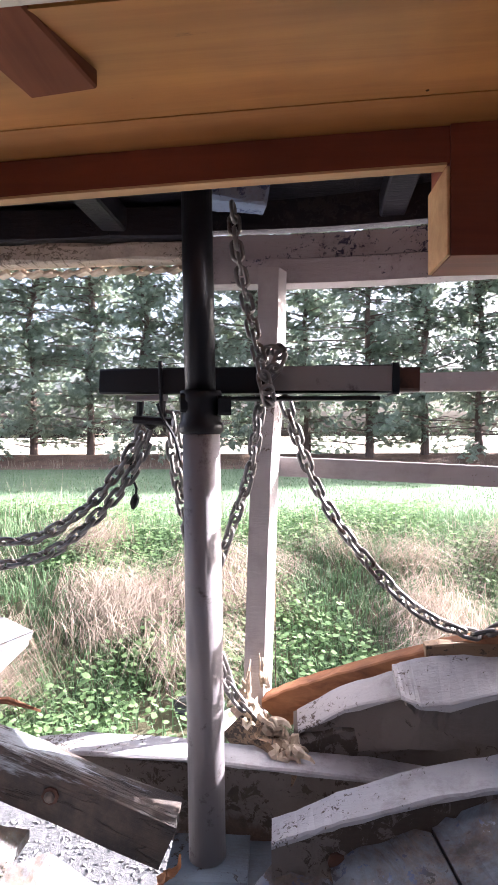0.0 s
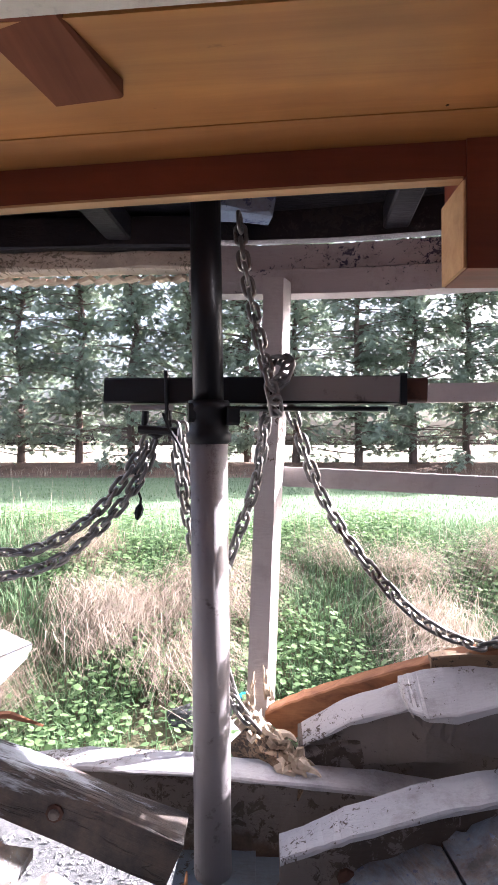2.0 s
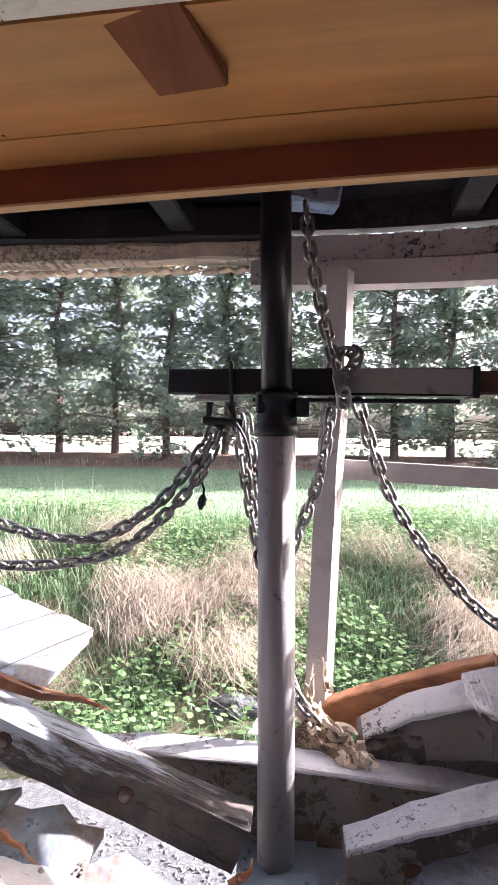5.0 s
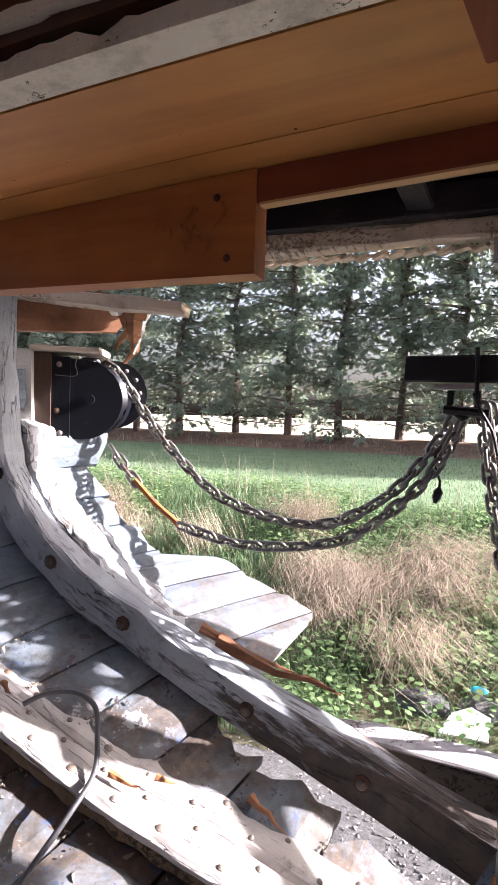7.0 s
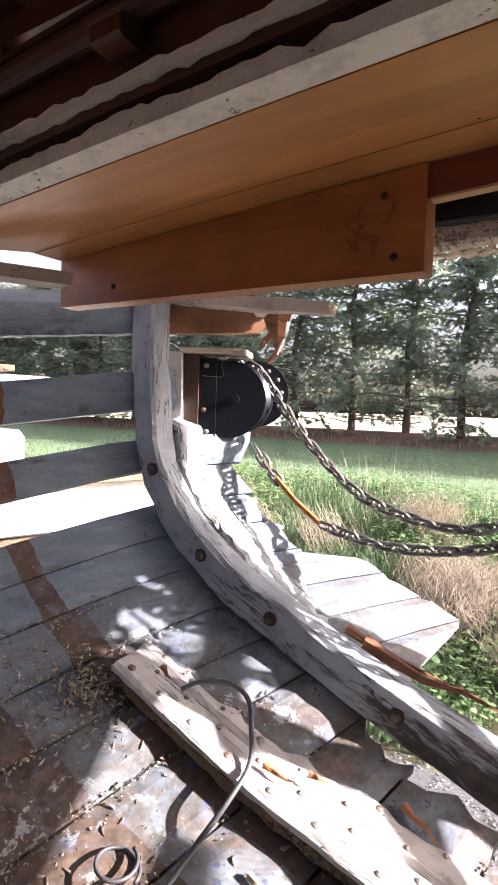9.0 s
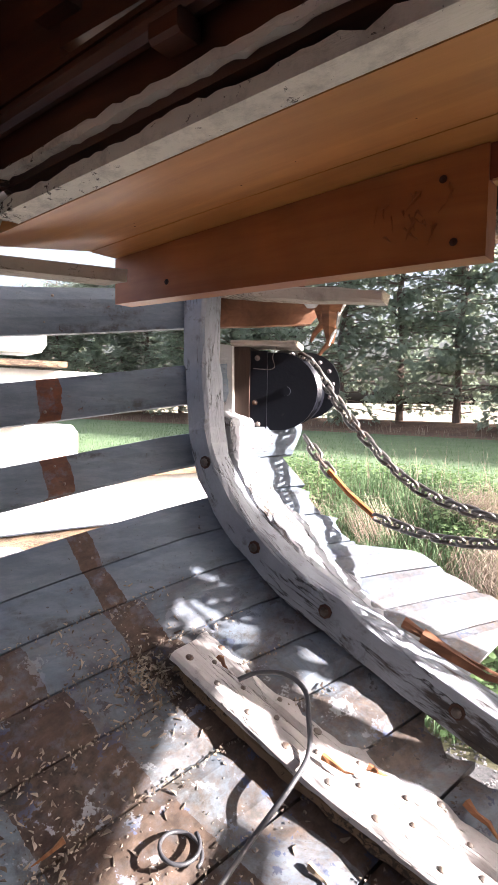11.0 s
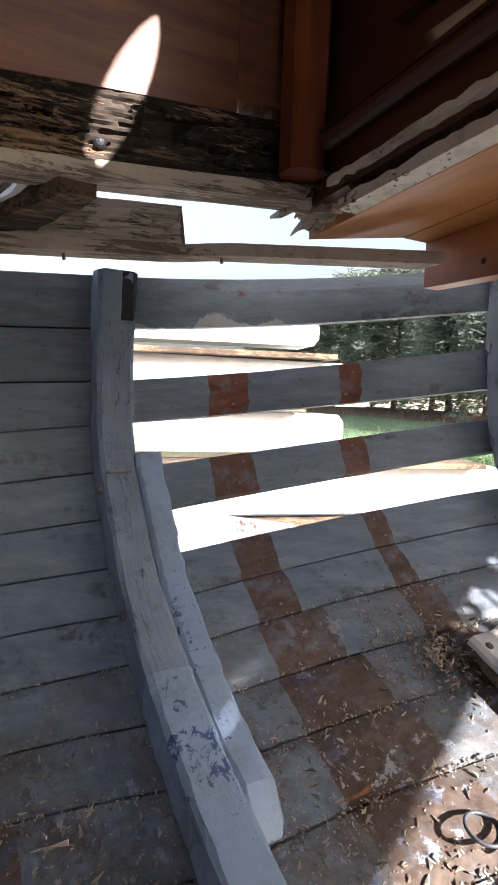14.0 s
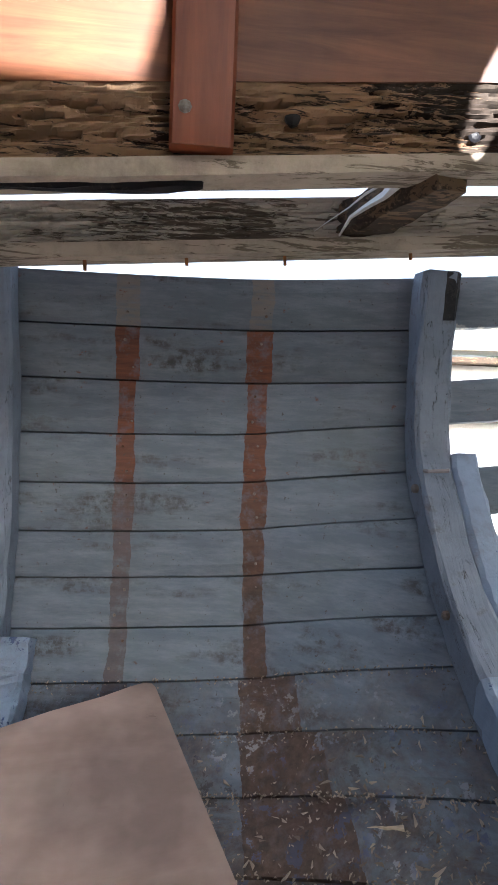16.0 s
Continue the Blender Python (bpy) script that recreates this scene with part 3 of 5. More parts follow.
sheet("field", wide, [17.4, 20, 30, 60, 150, 900], M_FIELD, "pale sunlit stubble field behind the trees")


# ---- the boat's hull ----
boat = thing("boat_hull", "wrecked wooden boat hull with grey painted planks, broken open", "boat hull", (0, 0, 0.30))
F1, F2 = 0.86, 0.155
FORE = {2: 0.945, 4: 1.06, 5: 1.035}
# torn fore ends of the planks, from the upper seam to the lower one
TORN = {4: (1.075, 1.07, 1.05, 1.05), 5: (1.03, 1.035, 1.03, 1.05), 6: (1.035, 1.05, 1.045, 1.03, 1.05), 7: (1.05, 1.07, 1.055, 1.04, 1.07), 8: (1.075, 1.07, 1.06, 1.15, 1.165, 1.165, 1.17),
        9: (1.172, 1.165, 1.178, 1.175, 1.182), 10: (1.18, 1.19, 1.183, 1.195, 1.20), 11: (1.20, 1.185, 1.14, 1.08, 1.02, 0.965)}
for i in range(16):
    # port planks: some are gone between the two frames; the lowest are torn off short of the end
    last = F2 + 0.04 if i in (1, 3, 5) else F1 + 0.07
    if i == 0:
        last = F1 + 0.03
    if i >= 12:
        last = (0.845, 0.835, 0.80, 0.68)[i - 12]
    fore = last if i in (1, 3, 5) else FORE.get(i, last)
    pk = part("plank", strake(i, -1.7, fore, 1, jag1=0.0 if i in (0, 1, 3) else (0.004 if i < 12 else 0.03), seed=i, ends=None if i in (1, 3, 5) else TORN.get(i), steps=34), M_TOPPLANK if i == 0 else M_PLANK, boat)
    # starboard planks, mostly out of view, run forward to darken the inside
    end = (0.90, 0.89, 0.88, 0.87)[i - 12] if i >= 12 else (0.84 if i >= 10 else 0.78)
    pk.color = (i / 16, 0, 0, 1)
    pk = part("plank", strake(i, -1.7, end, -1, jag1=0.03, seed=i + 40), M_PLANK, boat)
    pk.color = (i / 16, 0, 0, 1)
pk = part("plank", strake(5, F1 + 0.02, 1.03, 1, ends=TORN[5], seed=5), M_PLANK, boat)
pk.color = (5 / 16, 0, 0, 1)
part("plank", strake(0, F1 + 0.035, 1.09, 1, jag1=0.02, seed=77), M_STUB, boat, "bare reddish broken top plank")
for y in (F1, F2, -0.70, -1.40):
    m = M_CHECKED if y == F1 else M_RIBPAINT
    part("frame", frame_mesh(y, -0.15, 15.2 if y == F1 else 15.8, 0.062 if y == F1 else 0.072, 0.055, seed=int(y * 50) + 90, grow=0.018 if y == F1 else 0.012), m, boat, "grey painted sawn frame with flaking paint")
    part("frame", frame_mesh(y, 8.6 if y == F1 else -0.1, 11.4 if y == F1 else 15.1, 0.066 if y == F1 else 0.075, 0.052, side=-1, seed=9, grow=0.03), M_CHECKED if y == F1 else m, boat)
# doubling pieces beside the frames
part("frame_doubler", frame_mesh(F1 + 0.063, 3.3, 10.9, 0.116, 0.068, n=44, rough=0.003, seed=21, ref=F1 + 0.040, taper=0.38, nose=0.06), M_SPLIT, boat, "weathered doubling timber with cracked paint")
part("frame_doubler", frame_mesh(F2 + 0.071, 3.7, 11.0, 0.055, 0.057, rough=0.002, seed=22, ref=F2 + 0.05, taper=0.05), M_BLUE, boat, "blue-grey doubling timber with chipped paint")
part("frame_doubler", frame_mesh(F2 - 0.002, 8.6, 15.8, 0.075, 0.0685, rough=0.0015, seed=24), M_BLUE, boat, "blue-grey lower frame timber with chipped paint")
part("frame_doubler", frame_mesh(-0.70 + 0.071, 7.2, 11.0, 0.055, 0.07, rough=0.002, seed=25), M_BLUE, boat)
part("keel", timber(bmesh.new(), (XC, -1.7, 0.80), (XC, 1.02, 0.905), 0.16, 0.10, n=12, rough=0.004), M_GREY, boat, "blue-grey painted keel timber")
part("keel_block", timber(bmesh.new(), (XC - 0.25, 0.5, 0.52), (XC + 0.25, 0.5, 0.52), 0.25, 0.46, n=3, rough=0.006), M_ROT, boat)
part("keel_block", timber(bmesh.new(), (XC - 0.25, -1.2, 0.50), (XC + 0.25, -1.2, 0.50), 0.25, 0.46, n=3, rough=0.006), M_ROT, boat)
# bow post, rails of lost planking, sheer timbers
part("bow_post", sweep(bmesh.new(), [[(x - 0.027, 1.16, z), (x + 0.013, 1.16, z), (x + 0.029, 1.195, z), (x + 0.027, 1.25, z), (x - 0.024, 1.25, z)]
     for x, z in ((0.004, 1.09), (0.008, 1.18), (0.016, 1.40), (0.024, 1.60), (0.036, 1.78), (0.041, 1.985))]), M_FADED, boat, "upright bow post in dull white paint")
def rail(z0, z1, h, y0=1.215, x0=0.07, x1=1.05, bend=0.26, thick=0.024):
    rings = []
    for k in range(13):
        x, z = x0 + (x1 - x0) * k / 12, z0 + (z1 - z0) * k / 12
        f = max(x - 0.07, 0) / 0.98
        y = y0 - bend * f * f - 0.04 * f
        rings.append([(x, y, z - h / 2), (x, y, z + h / 2), (x + 0.004, y + thick, z + h / 2), (x + 0.004, y + thick, z - h / 2)])
    return sweep(bmesh.new(), rings)
part("plank", rail(1.588, 1.545, 0.040, x0=0.05), M_FADED, boat, "lone faded plank left at the open bow")
# unseen gap at x 0.60 to 0.745 added to pass sun inside
part("plank", rail(1.760, 1.755, 0.037, x1=0.60), M_FADED, boat, "lone faded plank left at the open bow")
part("plank", rail(1.753, 1.750, 0.037, x0=0.745), M_FADED, boat, "lone faded plank left at the open bow")
part("sheer_timber", rail(1.990, 1.985, 0.050, 1.205, -0.14, thick=0.05), M_SHEER, boat, "white sheer timber with peeling paint")
part("sheer_timber", rail(2.042, 2.045, 0.050, 1.215, -0.15, thick=0.05), M_SHEER, boat, "white sheer timber with peeling paint")
part("sheer_timber", timber(bmesh.new(), (-0.1163, 1.215, 2.0329), (-0.9506, 1.10, 1.9919), 0.05, 0.035, n=14, rough=0.003), M_PALE, boat, "weathered bare sheer timber")
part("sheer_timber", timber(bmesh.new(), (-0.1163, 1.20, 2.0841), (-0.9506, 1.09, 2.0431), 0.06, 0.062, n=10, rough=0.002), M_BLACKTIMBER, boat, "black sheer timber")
# unseen plank, added to keep sun off parts of the hull floor
part("plank", rail(1.905, 1.905, 0.108, 1.205, 0.54, thick=0.024), M_FADED, boat, "unseen plank added at the starboard bow to block sun")
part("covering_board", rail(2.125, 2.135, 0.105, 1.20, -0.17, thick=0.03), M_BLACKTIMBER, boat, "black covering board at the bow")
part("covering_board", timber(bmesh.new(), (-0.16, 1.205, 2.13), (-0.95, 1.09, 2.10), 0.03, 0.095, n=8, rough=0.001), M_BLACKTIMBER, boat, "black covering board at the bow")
bm = bmesh.new()
for k in range(26):
    f = k / 25
    p = Vector((-0.12 - 0.78 * f, 1.225 - 0.11 * f, 2.006 - 0.04 * f))
    timber(bm, p, p + Vector((-0.026, 0.012, rnd.uniform(-0.006, 0.0))), 0.022, 0.008, n=1, rough=0.002, seed=k)
tagged(part("torn_planking", bm, M_STRAWWOOD, boat), kind="stuff")
# floor timbers and torn starboard pieces at the bow
def lath(stations, thick, rough=0.002, n=5, seed=1):
    """A bent board: each station gives x, y, top z and height of its near face; thick goes forward, top and foot uneven."""
    r = random.Random(seed)
    rings = []
    for (x0, y0, z0, h0, t0), (x1, y1, z1, h1, t1) in zip(stations, stations[1:]):
        for k in range(n + (stations[-1][0] == x1)):
            f = k / n
            x, y, z, h, t = x0 + (x1 - x0) * f, y0 + (y1 - y0) * f, z0 + (z1 - z0) * f, h0 + (h1 - h0) * f, t0 + (t1 - t0) * f
            j = [r.uniform(-rough, rough) for _ in range(5)]
            rings.append([(x, y, z - h + j[0]), (x, y + j[4], z - h * 0.5 + j[4]), (x, y, z - 0.003 + j[1]), (x, y + 0.003, z + j[1]), (x, y + thick, z + t + j[2]), (x, y + thick, z - h + j[3])])
    return sweep(bmesh.new(), rings)


# dark bodies with pale top skins: lit tops and shaded faces put into colour
CROSS = [(-0.395, 1.0, 1.095, 0.05, 0.004), (-0.30, 1.0, 1.104, 0.12, 0.005), (-0.113, 1.0, 1.097, 0.14, 0.004), (0.013, 1.0, 1.086, 0.14, 0.004), (0.158, 1.0, 1.072, 0.13, 0.006), (0.36, 1.0, 1.058, 0.12, 0.008)]
part("floor_timber", lath([(x, y, z - 0.006, h, t) for x, y, z, h, t in CROSS], 0.055, 0.0025, seed=5), M_SHADEBROWN, boat, "cross timber darkened by stains and painted shade, split at its end")
part("paint_skin", lath([(x, y - 0.002, z, 0.007, t) for x, y, z, h, t in CROSS], 0.058, 0.0012, 4, seed=6), M_CROSS, boat, "flaking white top skin, pale for the lit top of the cross timber")
part("plank", lath([(0.016, 1.15, 1.128, 0.012, 0.004), (0.066, 1.145, 1.154, 0.072, 0.004), (0.131, 1.13, 1.183, 0.070, 0.004), (0.275, 1.09, 1.243, 0.046, 0.004), (0.369, 1.06, 1.282, 0.052, 0.004), (0.47, 1.02, 1.312, 0.06, 0.004)], 0.024, 0.0015, seed=61), M_ORANGE, boat, "broken plank of fresh orange wood")
part("plank", lath([(0.078, 1.085, 1.104, 0.02, 0.012), (0.168, 1.065, 1.158, 0.08, 0.018), (0.273, 1.02, 1.208, 0.10, 0.022), (0.36, 0.99, 1.225, 0.10, 0.02)], 0.045, 0.003, seed=62), M_SHADEBROWN, boat, "torn brown plank below the orange one, face darkened as shade")
part("plank", lath([(0.085, 1.075, 1.110, 0.006, 0.014), (0.168, 1.055, 1.162, 0.010, 0.020), (0.275, 1.010, 1.213, 0.010, 0.022)], 0.05, 0.0012, 4, seed=67), M_CROSS, boat, "pale strip colouring the torn plank's top as sunlit")
part("plank", lath([(0.262, 0.985, 1.212, 0.012, 0.018), (0.285, 0.98, 1.200, 0.022, 0.040), (0.33, 0.975, 1.207, 0.05, 0.044), (0.42, 0.97, 1.232, 0.09, 0.028), (0.60, 0.93, 1.262, 0.10, 0.02)], 0.075, 0.004, seed=63), M_SHADEBROWN, boat, "thick torn brown plank end, face darkened as shade")
part("plank", lath([(0.255, 0.985, 1.216, 0.006, 0.020), (0.285, 0.975, 1.208, 0.010, 0.042), (0.33, 0.968, 1.214, 0.014, 0.046), (0.42, 0.963, 1.239, 0.012, 0.030), (0.60, 0.923, 1.269, 0.012, 0.02)], 0.085, 0.0014, 4, seed=68), M_CROSS, boat, "pale strip colouring the plank end's top as lit")
part("plank", lath([(0.315, 1.068, 1.270, 0.05, 0.003), (0.45, 1.03, 1.296, 0.075, 0.003), (0.72, 0.95, 1.34, 0.08, 0.003)], 0.02, 0.003, seed=64), M_ROT, boat, "dark broken plank")
part("plank", lath([(0.05, 1.06, 1.082, 0.08, 0.004), (0.209, 1.055, 1.137, 0.11, 0.004), (0.45, 1.02, 1.150, 0.12, 0.004), (0.70, 0.97, 1.165, 0.12, 0.004)], 0.03, 0.004, seed=65), M_SHADEBROWN, boat, "dull stained inner plank")
LOW = [(0.038, 0.872, 1.044, 0.07, -0.014), (0.09, 0.872, 1.063, 0.10, -0.008), (0.141, 0.872, 1.080, 0.11, 0.0), (0.274, 0.872, 1.119, 0.11, 0.004), (0.375, 0.872, 1.137, 0.10, 0.006), (0.56, 0.872, 1.185, 0.11, 0.004), (0.76, 0.872, 1.27, 0.11, 0.004)]
part("frame", lath([(x, y, z - 0.006, h, t) for x, y, z, h, t in LOW], 0.068, 0.003, seed=66), M_SHADEBROWN, boat, "broken frame piece, darkened by stains and painted shade")
part("paint_skin", lath([(x, y - 0.003, z, 0.009, t) for x, y, z, h, t in LOW], 0.072, 0.0014, 4, seed=69), M_LOWFRAME, boat, "flaking top skin, pale for the lit top of the broken frame")
for x, z, rr in ((0.262, 1.055, 0.010), (0.135, 1.02, 0.014), (0.42, 1.10, 0.010)):
    part("bolt", bolt_head(bmesh.new(), (x, 0.870, z), (0, -1, 0), rr, 0.006), M_DARKRUST, boat)
# splintered wood at the foot of the post
part("broken_timber", timber(bmesh.new(), (-0.02, 1.12, 1.105), (0.085, 1.03, 1.045), 0.06, 0.06, n=5, rough=0.006, seed=17), M_ROT, boat, "brown broken timber end at the post's foot")
bm = bmesh.new()
for k in range(34):
    f = rnd.random()
    a = Vector((-0.03 + 0.10 * f, 1.125 - 0.09 * f, 1.145 - 0.062 * f)) + Vector((rnd.uniform(-0.02, 0.02), rnd.uniform(-0.02, 0.02), rnd.uniform(-0.008, 0.012)))
    splinter(bm, a, a + Vector((rnd.uniform(0.012, 0.04), rnd.uniform(-0.03, -0.005), rnd.uniform(-0.026, 0.006))), rnd.uniform(0.016, 0.034), k)
for k in range(8):
    a = Vector((rnd.uniform(-0.02, 0.03), 1.13, rnd.uniform(1.14, 1.17)))
    splinter(bm, a, a + Vector((rnd.uniform(-0.01, 0.01), rnd.uniform(-0.02, 0.01), rnd.uniform(0.03, 0.08))), rnd.uniform(0.012, 0.022), k + 90)
tagged(part("torn_wood", bm, M_STRAWWOOD, boat, "pale torn splinters at the post's foot"), kind="stuff")
bm = bmesh.new()
splinter(bm, (-0.1318, 0.90, 0.9617), (-0.1009, 0.885, 1.0079), 0.03, 3)
splinter(bm, (-0.1369, 0.905, 0.9515), (-0.1215, 0.88, 0.9925), 0.025, 4)
part("splinter", bm, M_ORANGE, boat, "orange torn wood at the timber's end")
# torn slivers along the broken frame
bm = bmesh.new()
splinter(bm, hull(0.95, 11.2, 0.050), hull(0.975, 13.3, 0.062), 0.034, 11)
splinter(bm, hull(0.955, 10.8, 0.050), hull(0.98, 12.8, 0.055), 0.024, 12)
part("splinter", bm, M_STUB, boat, "long torn orange slivers")
# doubled floor boards bolted over the planking
for k, (y, s0) in enumerate(((0.636, 9.45), (0.708, 9.35))):
    part("packing", frame_mesh(y + 0.006, s0 + 0.1, 14.8, 0.05, 0.019, rough=0.003, seed=50 + k, ref=0.665), M_ROT, boat, "dark rotten packing under the boards")
    b = part("floor_board", frame_mesh(y, s0, 14.9, 0.068, 0.036 - 0.003 * k, rough=0.0012, seed=30 + k, ref=0.665, base=0.020), M_BOARDS, boat, "white painted floor board with rusty bolts")
    for j in range(9):
        s = s0 + 0.25 + j * 0.62 + 0.2 * k
        for d in (0.018, 0.050):
            p = hull(0.665, s + (0.28 if d > 0.03 else 0), 0.035 - 0.003 * k)
            p.y = y + d
            part("bolt", bolt_head(bmesh.new(), p, (0.35, 0, 0.93), rnd.choice((0.0045, 0.006, 0.007)), 0.004), M_BOLT, b)
for y, ss in ((F1, (5.1, 8.0, 9.9, 12.4, 14.0)), (F2, (4.6, 7.3))):
    for s in ss:
        p = hull(y + 0.03, s, 0.034)
        p.y = y - 0.001
        if y == F1:
            part("washer", bolt_head(bmesh.new(), p, (0, -1, 0), 0.0135, 0.002), M_DARKRUST, boat, "rusty washer in a stained recess")
        part("bolt", bolt_head(bmesh.new(), p, (0, -1, 0), 0.0085, 0.008), M_BOLTDARK if y == F1 else M_BOLT, boat)
part("stained_head", frame_mesh(F2 + 0.036, -0.17, 0.85, 0.0385, 0.0565, n=8, rough=0.001, seed=71, ref=F2 + 0.036), M_BLACKTIMBER, boat, "blackened rot at the frame's head")
p = hull(F2 + 0.05, 4.35, 0.06)
part("staple", tube(bmesh.new(), [p + Vector((0, -0.024, 0)), p + Vector((0.008, -0.02, 0)), p + Vector((0.008, 0.02, 0.002)), p + Vector((0, 0.024, 0.002))], 0.004, 6), M_TUBE, boat, "steel staple across two timbers")
# fastenings down the bare strips
bm = bmesh.new()
for yc in (-0.415, -0.145, 0.43, 0.645):
    for i in range(14):
        for q in (0.25, 0.75):
            if yc > 0.2 and i in (1, 3, 5):
                continue
            p = hull(yc + rnd.uniform(-0.012, 0.012) + (0.05 * rnd.random() if i > 7 else 0), i + q, 0.0)
            nn = (hull(yc, i + q, 0.01) - hull(yc, i + q)).normalized()
            bolt_head(bm, p, nn, rnd.uniform(0.002, 0.0035), 0.0015)
tagged(part("fastening", bm, M_BOLT, boat), kind="stuff")
# bare frame-head stain, deck shelf and half beam on the port side
def shelf_pt(y):
    return Vector((-1.20 if y < 0.24 else -1.20 + 0.55 * (y - 0.24), y, 1.897 + 0.088 * (y - 0.2)))
part("deck_shelf", timber(bmesh.new(), shelf_pt(-1.6), shelf_pt(0.24), 0.036, 0.066, n=40, rough=0.0022, seed=12), M_PALE, boat, "weathered grey deck shelf, rotten along its face")
part("shelf_batten", sweep(bmesh.new(), [[shelf_pt(y) + Vector(v) for v in ((-0.02, 0, -0.05), (0.034, 0, -0.05), (0.036, 0, -0.030), (-0.02, 0, -0.030))]
     if y < 0.25 else [Vector((-1.20 + 0.55 * (y - 0.24), y, 1.9 - 0.005 * (y - 0.24))) + Vector(v) for v in ((-0.02, 0, -0.045), (0.034, 0, -0.045), (0.036, 0, -0.025), (-0.02, 0, -0.025))]
     for y in (-1.6, -1.0, -0.6, -0.3, 0.0, 0.24, 0.3, 0.4, 0.5, 0.61)]), M_PALE, boat, "thin weathered batten with nail points")
bm = bmesh.new()
for y in (-0.62, -0.45, -0.30, -0.15, 0.05, 0.30, 0.44):
    p = shelf_pt(y) + Vector((0.01, 0, -0.05))
    tube(bm, [p, p + Vector((0.001, 0.001, -rnd.uniform(0.008, 0.016)))], 0.0028, 6)
tagged(part("nail_point", bm, M_RUST, boat), kind="stuff")
part("half_beam", timber(bmesh.new(), (-1.03, 0.035, 1.895), (-1.19, -0.045, 1.872), 0.055, 0.052, n=6, rough=0.005, seed=4), M_ROT, boat, "rotten stub of a deck beam")
bm = bmesh.new()
splinter(bm, (-1.06, -0.015, 1.895), (-1.165, -0.075, 1.850), 0.03, 6)
splinter(bm, (-1.06, -0.04, 1.89), (-1.17, -0.11, 1.852), 0.008, 7)
part("splinter", bm, M_BOATWHITE, boat, "white painted sliver")
# grey board on top of the hull's side before the first frame, and a broken stub below it
part("top_board", timber(bmesh.new(), (-1.12, 0.90, 1.902), (-0.69, 1.01, 1.862), 0.06, 0.024, n=10, rough=0.002), M_PALE, boat, "weathered grey board over the side")
bm = bmesh.new()
splinter(bm, (-0.835, 1.075, 1.885), (-0.86, 1.06, 1.765), 0.060, 15)
splinter(bm, (-0.85, 1.07, 1.875), (-0.875, 1.06, 1.79), 0.045, 16)
part("splinter", bm, M_ORANGE, boat, "torn orange end hanging down")
bm = bmesh.new()
splinter(bm, (-0.815, 1.08, 1.880), (-0.838, 1.055, 1.785), 0.022, 18)
splinter(bm, (-0.90, 1.055, 1.885), (-0.845, 1.07, 1.865), 0.034, 19)
part("splinter", bm, M_BOATWHITE, boat, "white painted torn end")
# unseen board, added to stop a sun leak over the starboard side
part("bulwark", timber(bmesh.new(), (1.16, 0.30, 2.0), (1.16, 0.99, 2.02), 0.03, 0.32, n=6, rough=0.001), M_GREY, boat, "unseen grey board added on the starboard side to block sun")
part("bulkhead", timber(bmesh.new(), (-1.6, -1.74, 1.4), (1.6, -1.74, 1.4), 0.04, 1.3, n=2), M_GREY, boat, "grey bulkhead closing the hull")

# ---- foredeck ----
def ply_z(x):
    return 1.985 + 0.05 * x - 0.015 * x * x


deck = thing("foredeck", "foredeck of new orange plywood on a red-stained beam", "deck", (0, 0.67, 1.95))
def deck_strip(y0, y1, z0, h, drop=0.0, xa=-1.06, xb=1.5, n=26, rough=0.0, seed=1):
    r = random.Random(seed)
    rings = []
    for k in range(n + 1):
        x = xa + (xb - xa) * k / n
        j = [r.uniform(-rough, rough) for _ in range(4)]
        rings.append([(x, y0, ply_z(x) + z0 + drop + j[0]), (x, y1, ply_z(x) + z0 + j[1]), (x, y1, ply_z(x) + z0 + h + j[2]), (x, y0, ply_z(x) + z0 + h + drop + j[3])])
    return sweep(bmesh.new(), rings)
part("plywood_sheet", deck_strip(0.409, 0.612, 0.0008, 0.018, -0.034), M_PLY, deck)
part("plywood_strip", deck_strip(0.613, 0.70, 0.0, 0.018), M_PLY, deck)
part("deck_beam", deck_strip(0.672, 0.688, -0.042, 0.041), M_RED, deck, "red-stained deck beam")
for xa, xb, zb in ((-1.06, -0.418, 1.834), (0.243, 1.5, 1.85)):
    bm = sweep(bmesh.new(), [[(x, 0.668, zb), (x, 0.706 if xa < 0 else 0.75, zb), (x, 0.706 if xa < 0 else 0.75, ply_z(x) - 0.001), (x, 0.668, ply_z(x) - 0.001)] for x in (xa, xa + 0.2, xa + 0.4, xb)])
    part("beam_block", bm, M_BLOCKPLY if xa < 0 else M_RED, deck, "orange plywood block under the beam")
part("block_end", timber(bmesh.new(), (0.2405, 0.709, 1.851), (0.2405, 0.709, ply_z(0.24) - 0.047), 0.004, 0.080, up=(0, 1, 0), n=1), M_CUT, deck, "pale sawn end of the block")
part("beam_edge", sweep(bmesh.new(), [[(x, 0.669, ply_z(x) - 0.0455), (x, 0.686, ply_z(x) - 0.0455), (x, 0.686, ply_z(x) - 0.0425), (x, 0.669, ply_z(x) - 0.0425)] for x in (-0.414, -0.2, 0.0, 0.239)]), M_CUT, deck, "pale sawn lower edge")
part("cleat", timber(bmesh.new(), (-0.133, 0.508, 1.960), (-0.214, 0.10, 1.948), 0.064, 0.026, n=5, rough=0.0006, chamfer=0.002), M_CLEAT, deck, "brown cleat under the plywood")
bm = bmesh.new()
